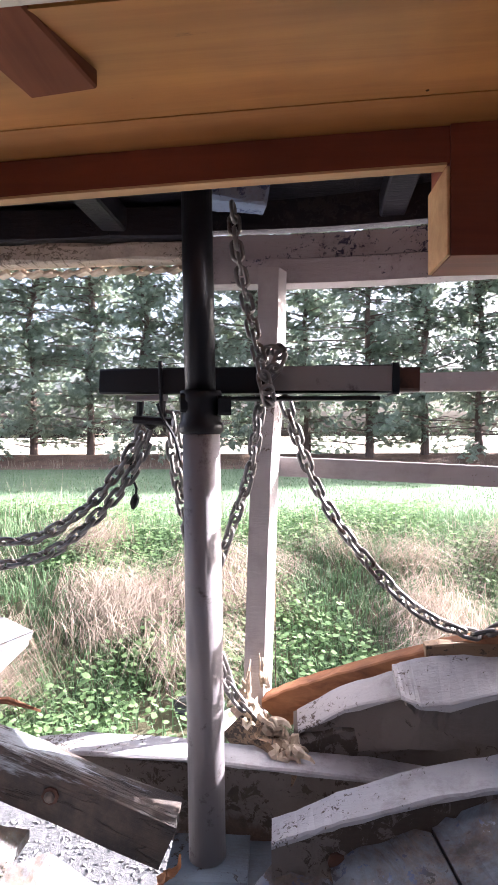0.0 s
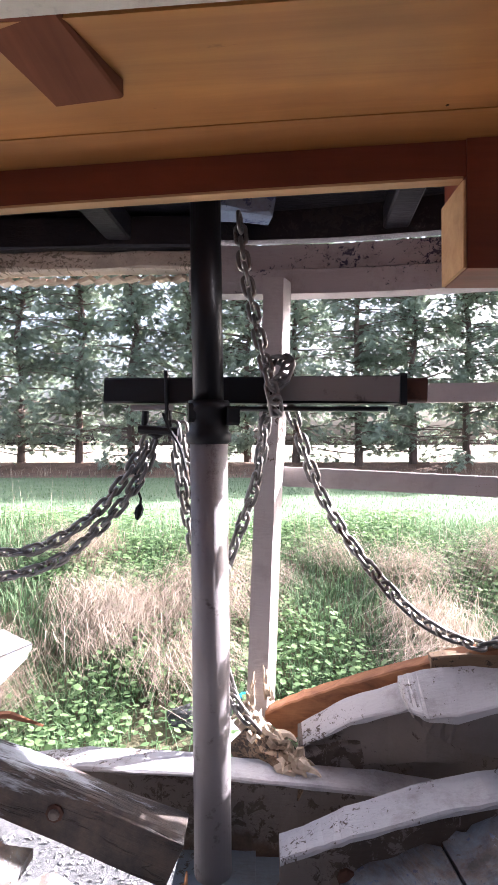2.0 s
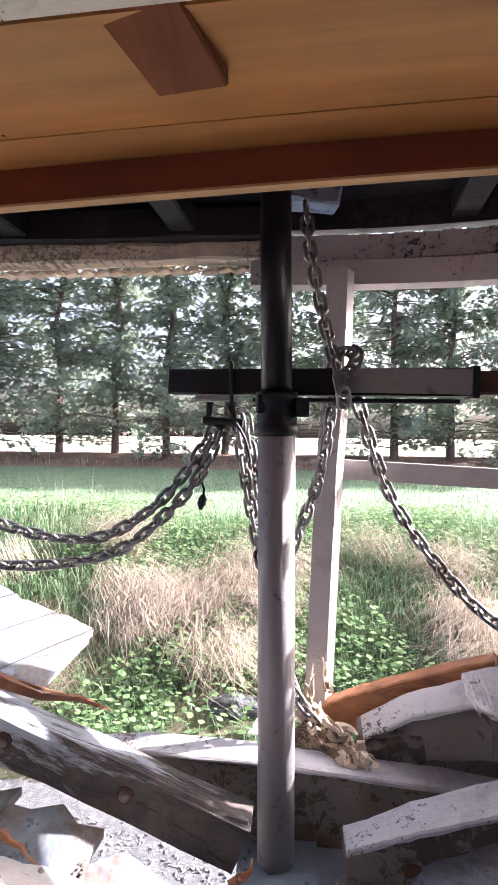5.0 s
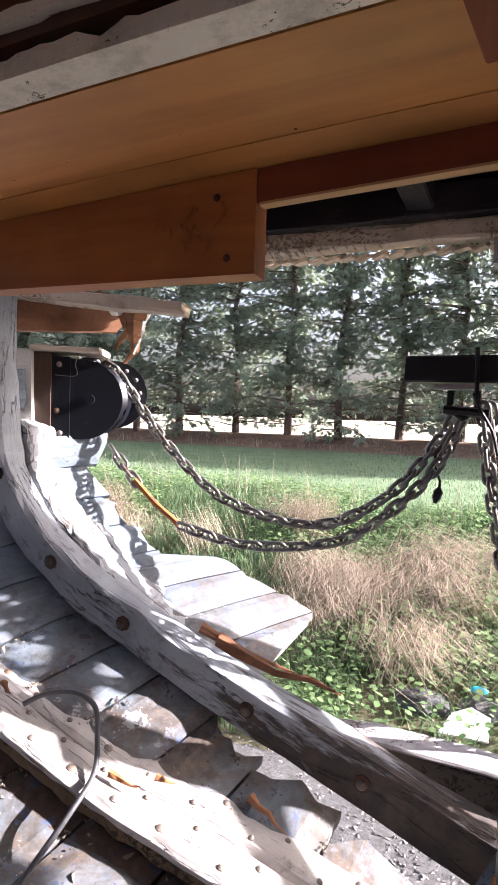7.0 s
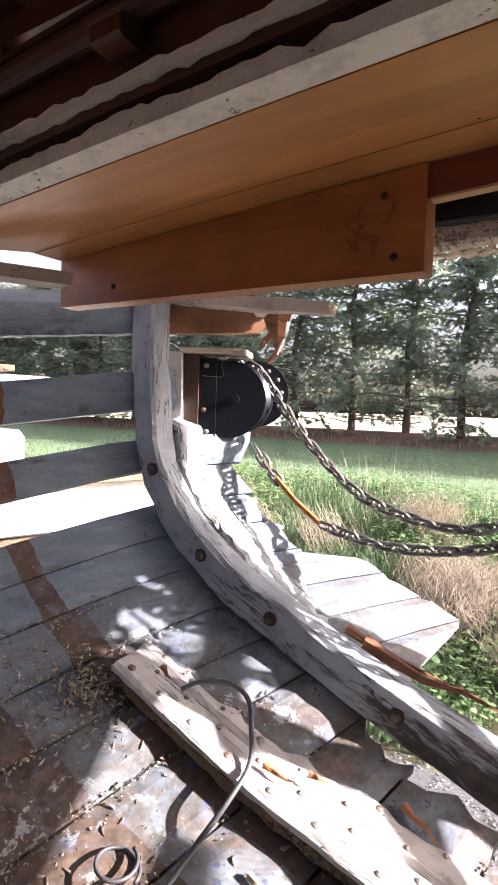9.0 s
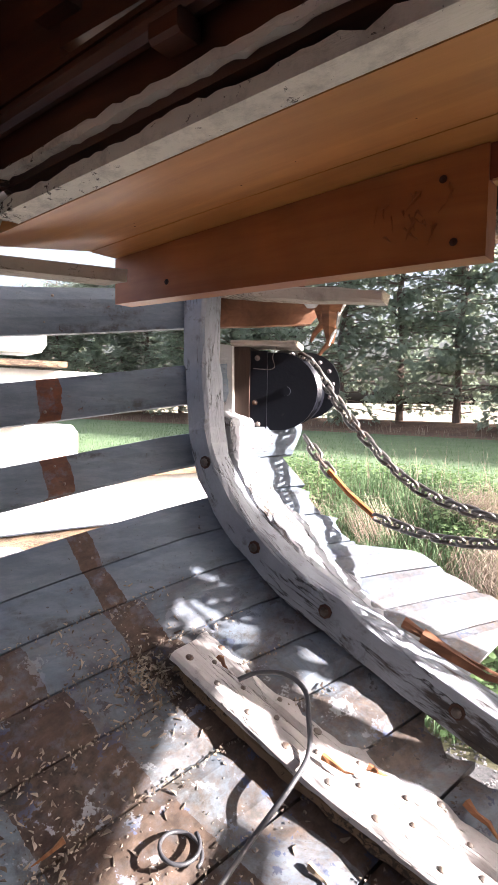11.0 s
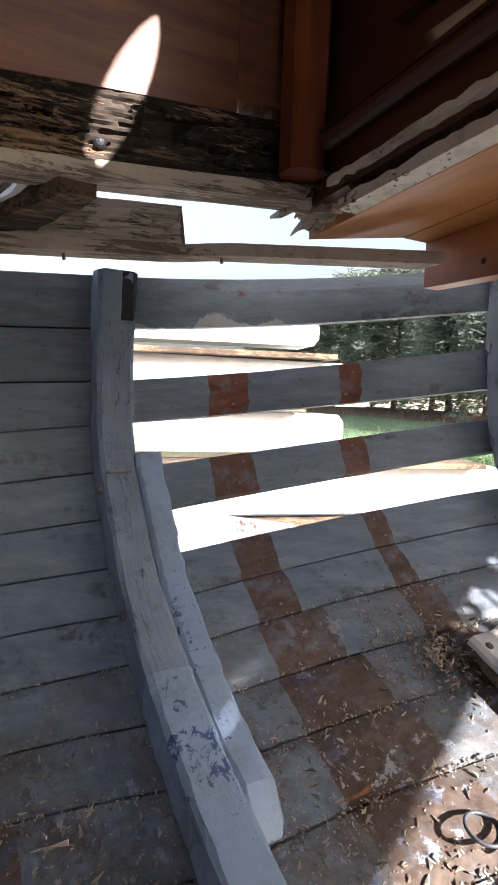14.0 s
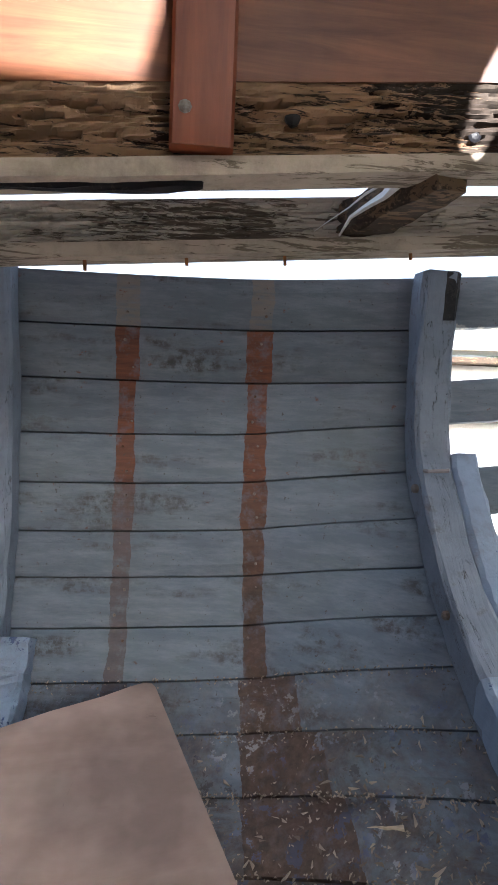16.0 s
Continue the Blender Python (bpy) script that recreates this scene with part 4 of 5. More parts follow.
for x, y in ((-0.457, 0.545), (-0.69, 0.56), (-0.90, 0.57), (-0.885, 0.556), (-0.10, 0.62), (-0.62, 0.50), (-0.55, 0.63), (-0.35, 0.60), (-0.72, 0.63), (0.2, 0.6), (-0.60, 0.545)):
    bolt_head(bm, (x, y, ply_z(x) + 0.002 - 0.034 * (0.612 - y) / 0.212 * (y < 0.612)), (0, 0, -1), 0.0042, 0.001)
for x, z in ((-0.93, 1.86), (-0.455, 1.855), (-0.47, 1.93), (0.33, 1.90)):
    bolt_head(bm, (x, 0.668, z), (0, -1, 0), 0.005, 0.0008)
tagged(part("screw_head", bm, M_DARKRUST, deck), kind="stuff")
bm = bmesh.new()
rt = random.Random(77)
for k in range(26):
    a = Vector((rt.gauss(-0.50, 0.022), 0.6665, rt.uniform(1.872, 1.925)))
    splinter(bm, a, a + Vector((rt.uniform(-0.012, 0.012), -0.0015, -rt.uniform(0.006, 0.026))), rt.uniform(0.0025, 0.006), k + 400)
tagged(part("torn_grain", bm, M_BLOCKPLY, deck, "torn-out grain on the block"), kind="stuff")
# black strip standing in for the shade of the gap behind the plywood
part("gap_filler", deck_strip(0.3995, 0.4085, -0.028, 0.02, 0.0, -0.93, 1.04), M_BLACKTIMBER, deck)
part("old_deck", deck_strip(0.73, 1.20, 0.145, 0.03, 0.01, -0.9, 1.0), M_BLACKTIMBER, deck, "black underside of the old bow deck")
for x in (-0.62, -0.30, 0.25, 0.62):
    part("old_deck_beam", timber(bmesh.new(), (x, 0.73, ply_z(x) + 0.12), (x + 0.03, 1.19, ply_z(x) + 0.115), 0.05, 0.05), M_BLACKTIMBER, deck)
# unseen board, added to keep sun off the port top plank
part("coaming", timber(bmesh.new(), (-0.95, 0.76, 2.37), (0.5, 0.76, 2.40), 0.03, 0.50, n=4), M_BLACKTIMBER, deck, "unseen black board added over the foredeck to stop sun")
part("blue_block", timber(bmesh.new(), (-0.10, 1.10, 2.115), (0.03, 1.12, 2.105), 0.06, 0.05, n=3, rough=0.003), M_BLUE, deck, "blue and white painted wooden block")

# ---- cabin ----
cabin = thing("cabin", "dark varnished mahogany cabin with rotten lower timbers", "cabin", (-1.01, -0.3, 1.9))
def side_z(y):
    return 1.885 + 0.095 * (y - 0.0)
def side_strip(x0, x1, z0, z1, ya=-1.72, yb=0.40, n=40, rough=0.0, flip=1, seed=2, abs_top=None):
    r = random.Random(seed)
    rings = []
    for k in range(n + 1):
        y = ya + (yb - ya) * k / n
        j = [r.uniform(-rough, rough) for _ in range(6)]
        zt = abs_top if abs_top else side_z(y) + z1
        rings.append([(flip * (x0 + j[4]), y, side_z(y) + z0 + j[0]), (flip * (x1 + j[5]), y, side_z(y) + z0 + j[1]), (flip * (x1 + j[5]), y, zt + j[2] * 0.3), (flip * (x0 + j[4]), y, zt + j[3] * 0.3)])
    return sweep(bmesh.new(), rings)
part("sill_moulding", side_strip(-1.005, -1.06, 0.0, 0.022, rough=0.0012), M_PALE, cabin, "pale worn moulding")
# rotten sill: a face broken into ridges
def rotten_face(x, ya, yb, foot, high, ny, nz, depth=1.0, seed=2.0):
    """A timber face eaten into ridges and pits along the grain, looking to +x."""
    bm, grid = bmesh.new(), []
    for a in range(nz + 1):
        row, f = [], a / nz
        for b in range(ny + 1):
            y = ya + (yb - ya) * b / ny
            d = noise.fractal((y * 5, f * 9, seed), 0.9, 2.2, 5) * 0.009 + abs(noise.noise((y * 3.0, f * 14.0, seed + 5))) * 0.008 + (0.009 if noise.noise((y * 11.0, f * 7.0 + y * 2, seed - 1)) + 0.4 * noise.noise((y * 40, f * 20, seed)) > 0.18 else 0.0) + 0.004 * noise.noise((y * 60, f * 22, seed + 3))
            d *= depth * min(1.0, 3 * f, 3 * (1 - f) + 0.2)
            row.append(bm.verts.new((x(y) - d, y, foot(y) + high * f)))
        grid.append(row)
    for a in range(nz):
        for b in range(ny):
            bm.faces.new((grid[a][b], grid[a][b + 1], grid[a + 1][b + 1], grid[a + 1][b]))
    return bm
part("rotten_sill", rotten_face(lambda y: -1.018, -1.72, 0.38, lambda y: side_z(y) + 0.0225, 0.090, 480, 30), M_SILL, cabin, "deeply rotten dark sill timber")
part("shelf_face", rotten_face(lambda y: -1.172, -1.60, 0.235, lambda y: shelf_pt(y).z - 0.030, 0.062, 420, 22, 0.8, 6.0), M_SHELF, boat, "weathered grey shelf face eaten along the grain")
part("sill_core", side_strip(-1.046, -1.06, 0.0225, 0.112), M_BLACKTIMBER, cabin)
# a slit under the panel lets daylight in beside the corner post
part("side_panel", side_strip(-1.016, -1.05, 0.1125, 0, yb=0.250, abs_top=3.45), M_MAHOG, cabin)
part("side_panel", side_strip(-1.016, -1.05, 0.129, 0, ya=0.2505, yb=0.40, n=6, abs_top=3.45), M_MAHOG, cabin)
for y0, y1 in ((0.2685, 0.2745), (0.287, 0.294), (0.307, 0.40)):
    part("panel_tab", side_strip(-1.018, -1.05, 0.1125, 0.1285, ya=y0, yb=y1, n=2, rough=0.001), M_MAHOG, cabin)
# starboard side with one open window, unseen, added to throw a sun patch
def stbd(y0, y1, z0, z1):
    return sweep(bmesh.new(), [[(1.02, y0, z0), (1.06, y0, z0), (1.06, y0, z1), (1.02, y0, z1)], [(1.02, y1, z0), (1.06, y1, z0), (1.06, y1, z1), (1.02, y1, z1)]])
for y0, y1, z0, z1 in ((-1.72, 0.40, 1.90, 2.93), (-1.72, 0.40, 3.32, 3.45), (-1.72, -0.04, 2.9305, 3.3195)):
    part("side_panel", stbd(y0, y1, z0, z1), M_MAHOG, cabin)
for y, w in ((-0.286, 0.075), (-1.05, 0.075)):
    bm = timber(bmesh.new(), (-1.0, y, side_z(y) + 0.026), (-1.0, y, 3.44), w, 0.028, up=(1, 0, 0), n=2, chamfer=0.004)
    p = part("post", bm, M_REDWOOD, cabin, "red varnished cabin post")
    part("screw", bolt_head(bmesh.new(), (-0.986, y - 0.02, 1.925), (1, 0, 0), 0.008, 0.002), M_BOLT, p)
part("corner_post", timber(bmesh.new(), (-0.985, 0.341, 1.945), (-0.985, 0.341, 3.44), 0.060, 0.06, up=(1, 0, 0), n=3, chamfer=0.015), M_REDWOOD, cabin, "red varnished rounded corner post")
part("torn_board", timber(bmesh.new(), (-1.03, -0.62, 1.834), (-1.03, -0.285, 1.858), 0.012, 0.022, n=8, rough=0.003), M_BLACKTIMBER, cabin, "dark board end hanging under the sill")
for y, s in ((0.06, 0.009), (-0.175, 0.010)):
    part("bolt", bolt_head(bmesh.new(), (-1.022, y, 1.94), (1, 0, 0), s, 0.004), M_BLACK, cabin)
# front of the cabin: panels round unseen openings (porthole, window), mouldings, white base
def front_box(x0, x1, z0, z1, y0=0.372, y1=0.398):
    return sweep(bmesh.new(), [[(x0, y0, z0), (x1, y0, z0), (x1, y1, z0), (x0, y1, z0)], [(x0, y0, z1), (x1, y0, z1), (x1, y1, z1), (x0, y1, z1)]])
# porthole and window are added, placed and sized to throw the sun patches
PX, PZ, RX, RZ = -0.215, 2.385, 0.168, 0.078
def holed(x0, x1, z0, z1, cx, cz, rx, rz, k=40):
    bm = bmesh.new()
    rings = [[], [], [], []]
    turns = sorted([2 * math.pi * j / k for j in range(k)] + [math.atan2(z - cz, x - cx) % (2 * math.pi) for x in (x0, x1) for z in (z0, z1)])
    k = len(turns)
    for a in turns:
        c, s = math.cos(a), math.sin(a)
        t = min(((x1 if c > 0 else x0) - cx) / c if abs(c) > 1e-6 else 9e9, ((z1 if s > 0 else z0) - cz) / s if abs(s) > 1e-6 else 9e9)
        for q, (p, y) in enumerate(((t, 0.372), (None, 0.372), (None, 0.398), (t, 0.398))):
            rings[q].append(bm.verts.new((cx + c * (rx if p is None else p), y, cz + s * (rz if p is None else p))))
    for a, b in zip(rings, rings[1:]):
        for j in range(k):
            bm.faces.new((a[j], a[(j + 1) % k], b[(j + 1) % k], b[j]))
    return bm
part("front_panel", front_box(-1.05, -0.80, 2.015, 3.45), M_DARKMAHOG, cabin)
part("front_panel", front_box(-0.7995, -0.45, 2.05, 3.45), M_DARKMAHOG, cabin)
part("front_panel", holed(-0.4495, 0.25, 2.05, 2.75, PX, PZ, RX, RZ), M_DARKMAHOG, cabin)
part("front_panel", front_box(-0.4495, 0.25, 2.7505, 3.45), M_DARKMAHOG, cabin)
for x0, x1, z0, z1 in ((0.2505, 0.89, 2.05, 3.45), (0.8905, 1.05, 2.05, 2.903), (0.8905, 1.05, 3.32, 3.45)):
    part("front_panel", front_box(x0, x1, z0, z1), M_DARKMAHOG, cabin)
# unseen triangle, added to cut the corner of the sun patch
part("window_corner", prism(bmesh.new(), [(0.8905, 2.9035), (1.03, 2.9035), (0.8905, 3.03)], (0, 0.395, 0), (1, 0, 0), (0, 0, 1), 0.02), M_DARKMAHOG, cabin)
part("porthole_rim", tube(bmesh.new(), [(PX + RX * 1.1 * math.cos(a * math.pi / 16), 0.368, PZ + RZ * 1.2 * math.sin(a * math.pi / 16)) for a in range(33)], 0.010, 8), M_BOLT, cabin)
for x in (-0.79, -0.45, 0.25):
    part("stile", front_box(x - 0.03, x + 0.03, 2.075, 3.44, 0.352, 0.3715), M_DARKMAHOG, cabin)
part("lower_rail", deck_strip(0.371, 0.40, -0.008, 0.100, 0.0, -1.0, 1.04), M_DARKMAHOG, cabin, "dark rail along the cabin front")
bm = tube(bmesh.new(), [(-0.95 + 0.1 * k, 0.358, ply_z(-0.95 + 0.1 * k) + 0.060) for k in range(20)], 0.013, 10)
part("moulding", bm, M_DARKMAHOG, cabin, "round dark varnished moulding")
part("moulding", deck_strip(0.345, 0.371, 0.068, 0.006, 0.0, -0.95, 1.0), M_DARKMAHOG, cabin)
rb, rings = random.Random(31), []
for k in range(181):
    x = -0.93 + 1.97 * k / 180
    up = 0.019 + 0.010 * noise.noise((x * 9, 0.0, 3.0)) + 0.006 * noise.noise((x * 41, 1.0, 3.0)) + rb.uniform(-0.0015, 0.0015)
    z = ply_z(x) - 0.038
    rings.append([(x, 0.366, z), (x, 0.399, z), (x, 0.399, z + 0.03), (x, 0.374, z + up), (x, 0.366 + rb.uniform(0, 0.002), z + up - 0.002)])
part("base_board", sweep(bmesh.new(), rings), M_BASE, cabin, "rotten white-painted base board")
part("base_strip", deck_strip(0.360, 0.371, 0.001, 0.010, 0.0, -0.95, 1.04, 150, 0.0028), M_BASE, cabin, "thin pale rotten strip")
part("block", timber(bmesh.new(), (-0.62, 0.35, ply_z(-0.62) + 0.036), (-0.585, 0.35, ply_z(-0.6) + 0.036), 0.03, 0.022, n=1), M_DARKMAHOG, cabin)
# rotten corner where deck, front and side meet
bm = bmesh.new()
rc = random.Random(8)
for k in range(22):
    a = Vector((rc.uniform(-1.02, -0.90), rc.uniform(0.37, 0.41), rc.uniform(1.925, 1.955)))
    splinter(bm, a, a + Vector((rc.uniform(-0.05, 0.05), rc.uniform(-0.03, 0.02), rc.uniform(-0.02, 0.01))), rc.uniform(0.010, 0.024), k + 200)
pale = bmesh.new()
for k in range(16):
    a = Vector((rc.uniform(-1.02, -0.97), rc.uniform(0.38, 0.43), rc.uniform(1.905, 1.945)))
    splinter(pale, a, a + Vector((-rc.uniform(0.05, 0.10), rc.uniform(-0.06, 0.0), rc.uniform(-0.030, 0.0))), rc.uniform(0.04, 0.07), k + 300)
tagged(part("torn_deck_edge", pale, M_PALE, cabin, "pale grey torn wood at the deck's corner"), kind="stuff")
tagged(part("rotten_corner", bm, M_ROT, cabin, "crumbling rotten wood at the corner"), kind="stuff")
part("cabin_roof", timber(bmesh.new(), (0, -1.75, 3.475), (0, 0.45, 3.475), 2.16, 0.04, n=2), M_MAHOG, cabin)
part("aft_panel", timber(bmesh.new(), (-1.05, -1.74, 2.75), (1.05, -1.74, 2.75), 0.03, 1.38, n=2), M_MAHOG, cabin)


# ---- prop, steel beam, chains ----
prop = thing("steel_prop", "adjustable steel prop with grey paint standing on the keel", "steel prop", (-0.065, 0.95, 0.955))
part("outer_tube", tube(bmesh.new(), [(-0.068, 0.95, 0.965), (-0.074, 0.95, 1.67)], 0.0302, 28), M_TUBE, prop, "grey painted tube with chipped paint", True)
part("inner_tube", tube(bmesh.new(), [(-0.074, 0.95, 1.66), (-0.080, 0.95, 2.085)], 0.0252, 24), M_BLACK, prop, "dark inner tube", True)
part("collar", tube(bmesh.new(), [(-0.074, 0.95, z) for z in (1.655, 1.66, 1.672, 1.676, 1.705, 1.71, 1.725)], [0.0315, 0.0365, 0.0365, 0.0325, 0.0325, 0.036, 0.033], 24), M_BLACK, prop, "black threaded collar", True)
part("collar_lug", timber(bmesh.new(), (-0.105, 0.93, 1.705), (-0.085, 0.935, 1.705), 0.02, 0.030, n=1), M_BLACK, prop)
part("collar_lug", timber(bmesh.new(), (-0.045, 0.93, 1.70), (-0.025, 0.935, 1.70), 0.02, 0.030, n=1), M_BLACK, prop)
part("foot_plate", timber(bmesh.new(), (-0.13, 0.95, 0.960), (0.0, 0.95, 0.960), 0.12, 0.012, n=1), M_GREY, prop)
part("head_plate", timber(bmesh.new(), (-0.14, 0.95, 2.087), (-0.01, 0.95, 2.087), 0.12, 0.008, n=1), M_BLACK, prop)

ga, gb = Vector((-0.2749, 1.095, 1.7541)), Vector((0.2401, 0.985, 1.7438))
beam = thing("steel_beam", "black steel channel beam hung across the prop", "steel beam", (-0.0236, 1.03, 1.751))
part("channel", timber(bmesh.new(), ga, gb, 0.045, 0.046, n=4, rough=0.0005, chamfer=0.003), M_BLACK, beam)
part("web_face", timber(bmesh.new(), ga.lerp(gb, 0.60) + Vector((-0.005, -0.0245, 0.002)), gb + Vector((-0.005, -0.0245, 0.0)), 0.003, 0.041, n=2), M_DARKTUBE, beam, "dull grey web of the channel")
part("inner_bar", timber(bmesh.new(), gb, gb + Vector((0.043, -0.009, -0.001)), 0.034, 0.038, n=1), M_DARKRUST, beam, "rusty inner bar")
part("end_plate", timber(bmesh.new(), gb + Vector((-0.004, 0, 0)), gb + Vector((0.007, 0, 0)), 0.052, 0.052, n=1), M_BLACK, beam)
part("lower_flange", timber(bmesh.new(), (-0.1163, 1.045, 1.7182), (0.2185, 0.972, 1.7121), 0.03, 0.007, n=2), M_BLACK, beam)
part("tag_plate", timber(bmesh.new(), (-0.2245, 1.07, 1.7223), (-0.1523, 1.055, 1.7223), 0.025, 0.010, n=1), M_TUBE, beam)
part("pin", tube(bmesh.new(), [(-0.1575, 1.045, 1.6844), (-0.1596, 1.045, 1.7869)], 0.004, 8), M_BLACK, beam)


def link_data():
    """One stadium-shaped link, its length along x."""
    pts = []
    hl, hw = 0.0105, 0.0095
    for k in range(7):
        a = -math.pi / 2 + math.pi * k / 6
        pts.append((hl + hw * math.cos(a) * 0.95, hw * math.sin(a), 0))
    for k in range(7):
        a = math.pi / 2 + math.pi * k / 6
        pts.append((-hl + hw * math.cos(a) * 0.95, hw * math.sin(a), 0))
    bm = bmesh.new()
    k = 7
    vs = []
    n = len(pts)
    for i, p in enumerate(pts):
        p, q, o = Vector(p), Vector(pts[(i + 1) % n]), Vector(pts[i - 1])
        d = (q - o).normalized()
        s = d.cross(Vector((0, 0, 1))).normalized()
        vs.append([bm.verts.new(p + (s * math.cos(2 * math.pi * j / k) + Vector((0, 0, 1)) * math.sin(2 * math.pi * j / k)) * 0.0039) for j in range(k)])
    for i in range(n):
        a, b = vs[i], vs[(i + 1) % n]
        for j in range(k):
            bm.faces.new((a[j], a[(j + 1) % k], b[(j + 1) % k], b[j]))
    bmesh.ops.recalc_face_normals(bm, faces=bm.faces)
    for f in bm.faces:
        f.smooth = True
    me = bpy.data.meshes.new("link")
    bm.to_mesh(me)
    bm.free()
    me.materials.append(M_CHAIN)
    return me


LINK = link_data()


def glide(pts, step):
    """Points at even steps on a smooth curve through pts."""
    pts = [Vector(p) for p in pts]
    fine = []
    for i in range(len(pts) - 1):
        p0, p1, p2, p3 = pts[max(i - 1, 0)], pts[i], pts[i + 1], pts[min(i + 2, len(pts) - 1)]
        for k in range(20):
            f = k / 20
            fine.append(0.5 * (2 * p1 + (p2 - p0) * f + (2 * p0 - 5 * p1 + 4 * p2 - p3) * f * f + (3 * p1 - p0 - 3 * p2 + p3) * f ** 3))
    fine.append(pts[-1])
    out, left = [fine[0]], step
    for a, b in zip(fine, fine[1:]):
        d = (b - a).length
        while d > 0 and left <= d:
            a = a + (b - a) * (left / d)
            out.append(a)
            d, left = (b - a).length, step
        left -= d
    return out


def slack(pts):
    """The slack chains sag towards the boat's middle."""
    o = Vector((-0.215, -0.024, 1.664))
    return [o + (Vector(p) - o) * (1 - 0.06 * min(max((p[1] - 1.055) / 0.095, 0), 1)) for p in pts]


def chain(label, pts, group="lifting chains"):
    t = thing("chain", label, "chain", pts[0], group)
    ps = glide(pts, 0.0255)
    for i, (a, b) in enumerate(zip(ps, ps[1:])):
        d = (b - a).normalized()
        q = d.to_track_quat("X", "Z").to_matrix().to_4x4() @ Matrix.Rotation((0.5 if i % 2 else -0.85) + rnd.uniform(-0.25, 0.25), 4, "X")
        o = new("link", LINK)
        o.parent = t
        o.matrix_parent_inverse = Matrix.Translation(t.location).inverted()
        o.matrix_basis = Matrix.Translation((a + b) / 2) @ q
    return t


chain("steel chain hanging from the bow deck to the steel beam", [(-0.0298, 1.075, 2.0739), (-0.0215, 1.06, 1.9867), (-0.0061, 1.045, 1.9058), (0.0155, 1.015, 1.8023), (0.032, 0.99, 1.751)])
ch = chain("slack steel chain from beam shackle to chain block", slack([(-0.985, 1.095, 1.772), (-0.955, 1.125, 1.770), (-0.93, 1.15, 1.751), (-0.8837, 1.16, 1.6844), (-0.7961, 1.15, 1.5901), (-0.654, 1.15, 1.4794), (-0.449, 1.13, 1.4456), (-0.3141, 1.10, 1.5112), (-0.2327, 1.08, 1.6024), (-0.1853, 1.06, 1.6793)]))
ch = chain("slack steel chain with a rusty rod near the chain block", slack([(-0.7601, 1.15, 1.4107), (-0.5973, 1.145, 1.3861), (-0.4006, 1.125, 1.4179), (-0.2863, 1.095, 1.5009), (-0.2142, 1.07, 1.587), (-0.173, 1.055, 1.6793)]))
part("rod", tube(bmesh.new(), slack([(-0.7631, 1.15, 1.4127), (-0.827, 1.15, 1.4568), (-0.8806, 1.15, 1.505)]), 0.0065, 8), M_RUST, ch, "rusty orange connecting rod")
chain("short steel chain from chain block to rusty rod", slack([(-0.8733, 1.15, 1.4968), (-0.9197, 1.15, 1.546), (-0.9609, 1.15, 1.5973)]))
chain("steel chain hanging down behind the prop", [(-0.1472, 1.05, 1.6895), (-0.1348, 1.055, 1.587), (-0.1184, 1.06, 1.5019), (-0.0998, 1.08, 1.4025), (-0.07, 1.09, 1.2693), (-0.0339, 1.09, 1.1667)])
chain("steel chain hanging down behind the prop", [(-0.1348, 1.075, 1.6895), (-0.1215, 1.08, 1.587), (-0.106, 1.085, 1.5019), (-0.0875, 1.09, 1.4025)])
chain("steel chain looping from beam to the post's foot", [(0.0217, 1.045, 1.7254), (0.0114, 1.05, 1.6485), (-0.004, 1.055, 1.5726), (-0.0391, 1.06, 1.4712), (-0.0803, 1.065, 1.341), (-0.0597, 1.08, 1.218), (-0.0133, 1.09, 1.1411), (0.0176, 1.07, 1.1258)])
chain("steel chain slung from beam to the broken starboard side", [(0.0629, 1.035, 1.7151), (0.1185, 1.05, 1.5614), (0.1978, 1.05, 1.4415), (0.2947, 1.05, 1.342), (0.3915, 1.05, 1.3), (0.4399, 1.045, 1.3154), (0.5738, 1.02, 1.4025)])
chain("steel chain knotted round the steel beam", [(0.032, 0.99, 1.751), (0.0485, 0.975, 1.7664), (0.0567, 0.985, 1.7941), (0.0279, 1.03, 1.7971), (0.0176, 1.06, 1.751), (0.0279, 1.05, 1.7151), (0.0361, 0.98, 1.7121), (0.0279, 0.972, 1.7459), (0.0197, 0.99, 1.7869)])
sh = thing("shackle", "black shackle with rope end under the steel beam", "shackle", (-0.173, 1.055, 1.6844))
part("bow", tube(bmesh.new(), [(-0.1987, 1.055, 1.7151), (-0.2008, 1.055, 1.6844), (-0.1781, 1.05, 1.669), (-0.1554, 1.05, 1.6844), (-0.1575, 1.05, 1.7151)], 0.007, 8), M_BLACK, sh)
part("pin", tube(bmesh.new(), [(-0.209, 1.05, 1.6823), (-0.1369, 1.04, 1.6772)], 0.008, 8), M_BLACK, sh)
part("rope", tube(bmesh.new(), glide([(-0.1627, 1.03, 1.71), (-0.1523, 1.03, 1.6844), (-0.1318, 1.03, 1.6485), (-0.1215, 1.03, 1.6075)], 0.01), 0.003, 6), M_BLACK, sh)
ro = thing("rope_end", "short black rope with frayed knot hanging from chain", "rope", (-0.2193, 1.075, 1.5665))
part("cord", tube(bmesh.new(), [(-0.2214, 1.07, 1.6126), (-0.2193, 1.072, 1.5767), (-0.2111, 1.072, 1.5563), (-0.2131, 1.072, 1.5306)], 0.0025, 6), M_BLACK, ro)
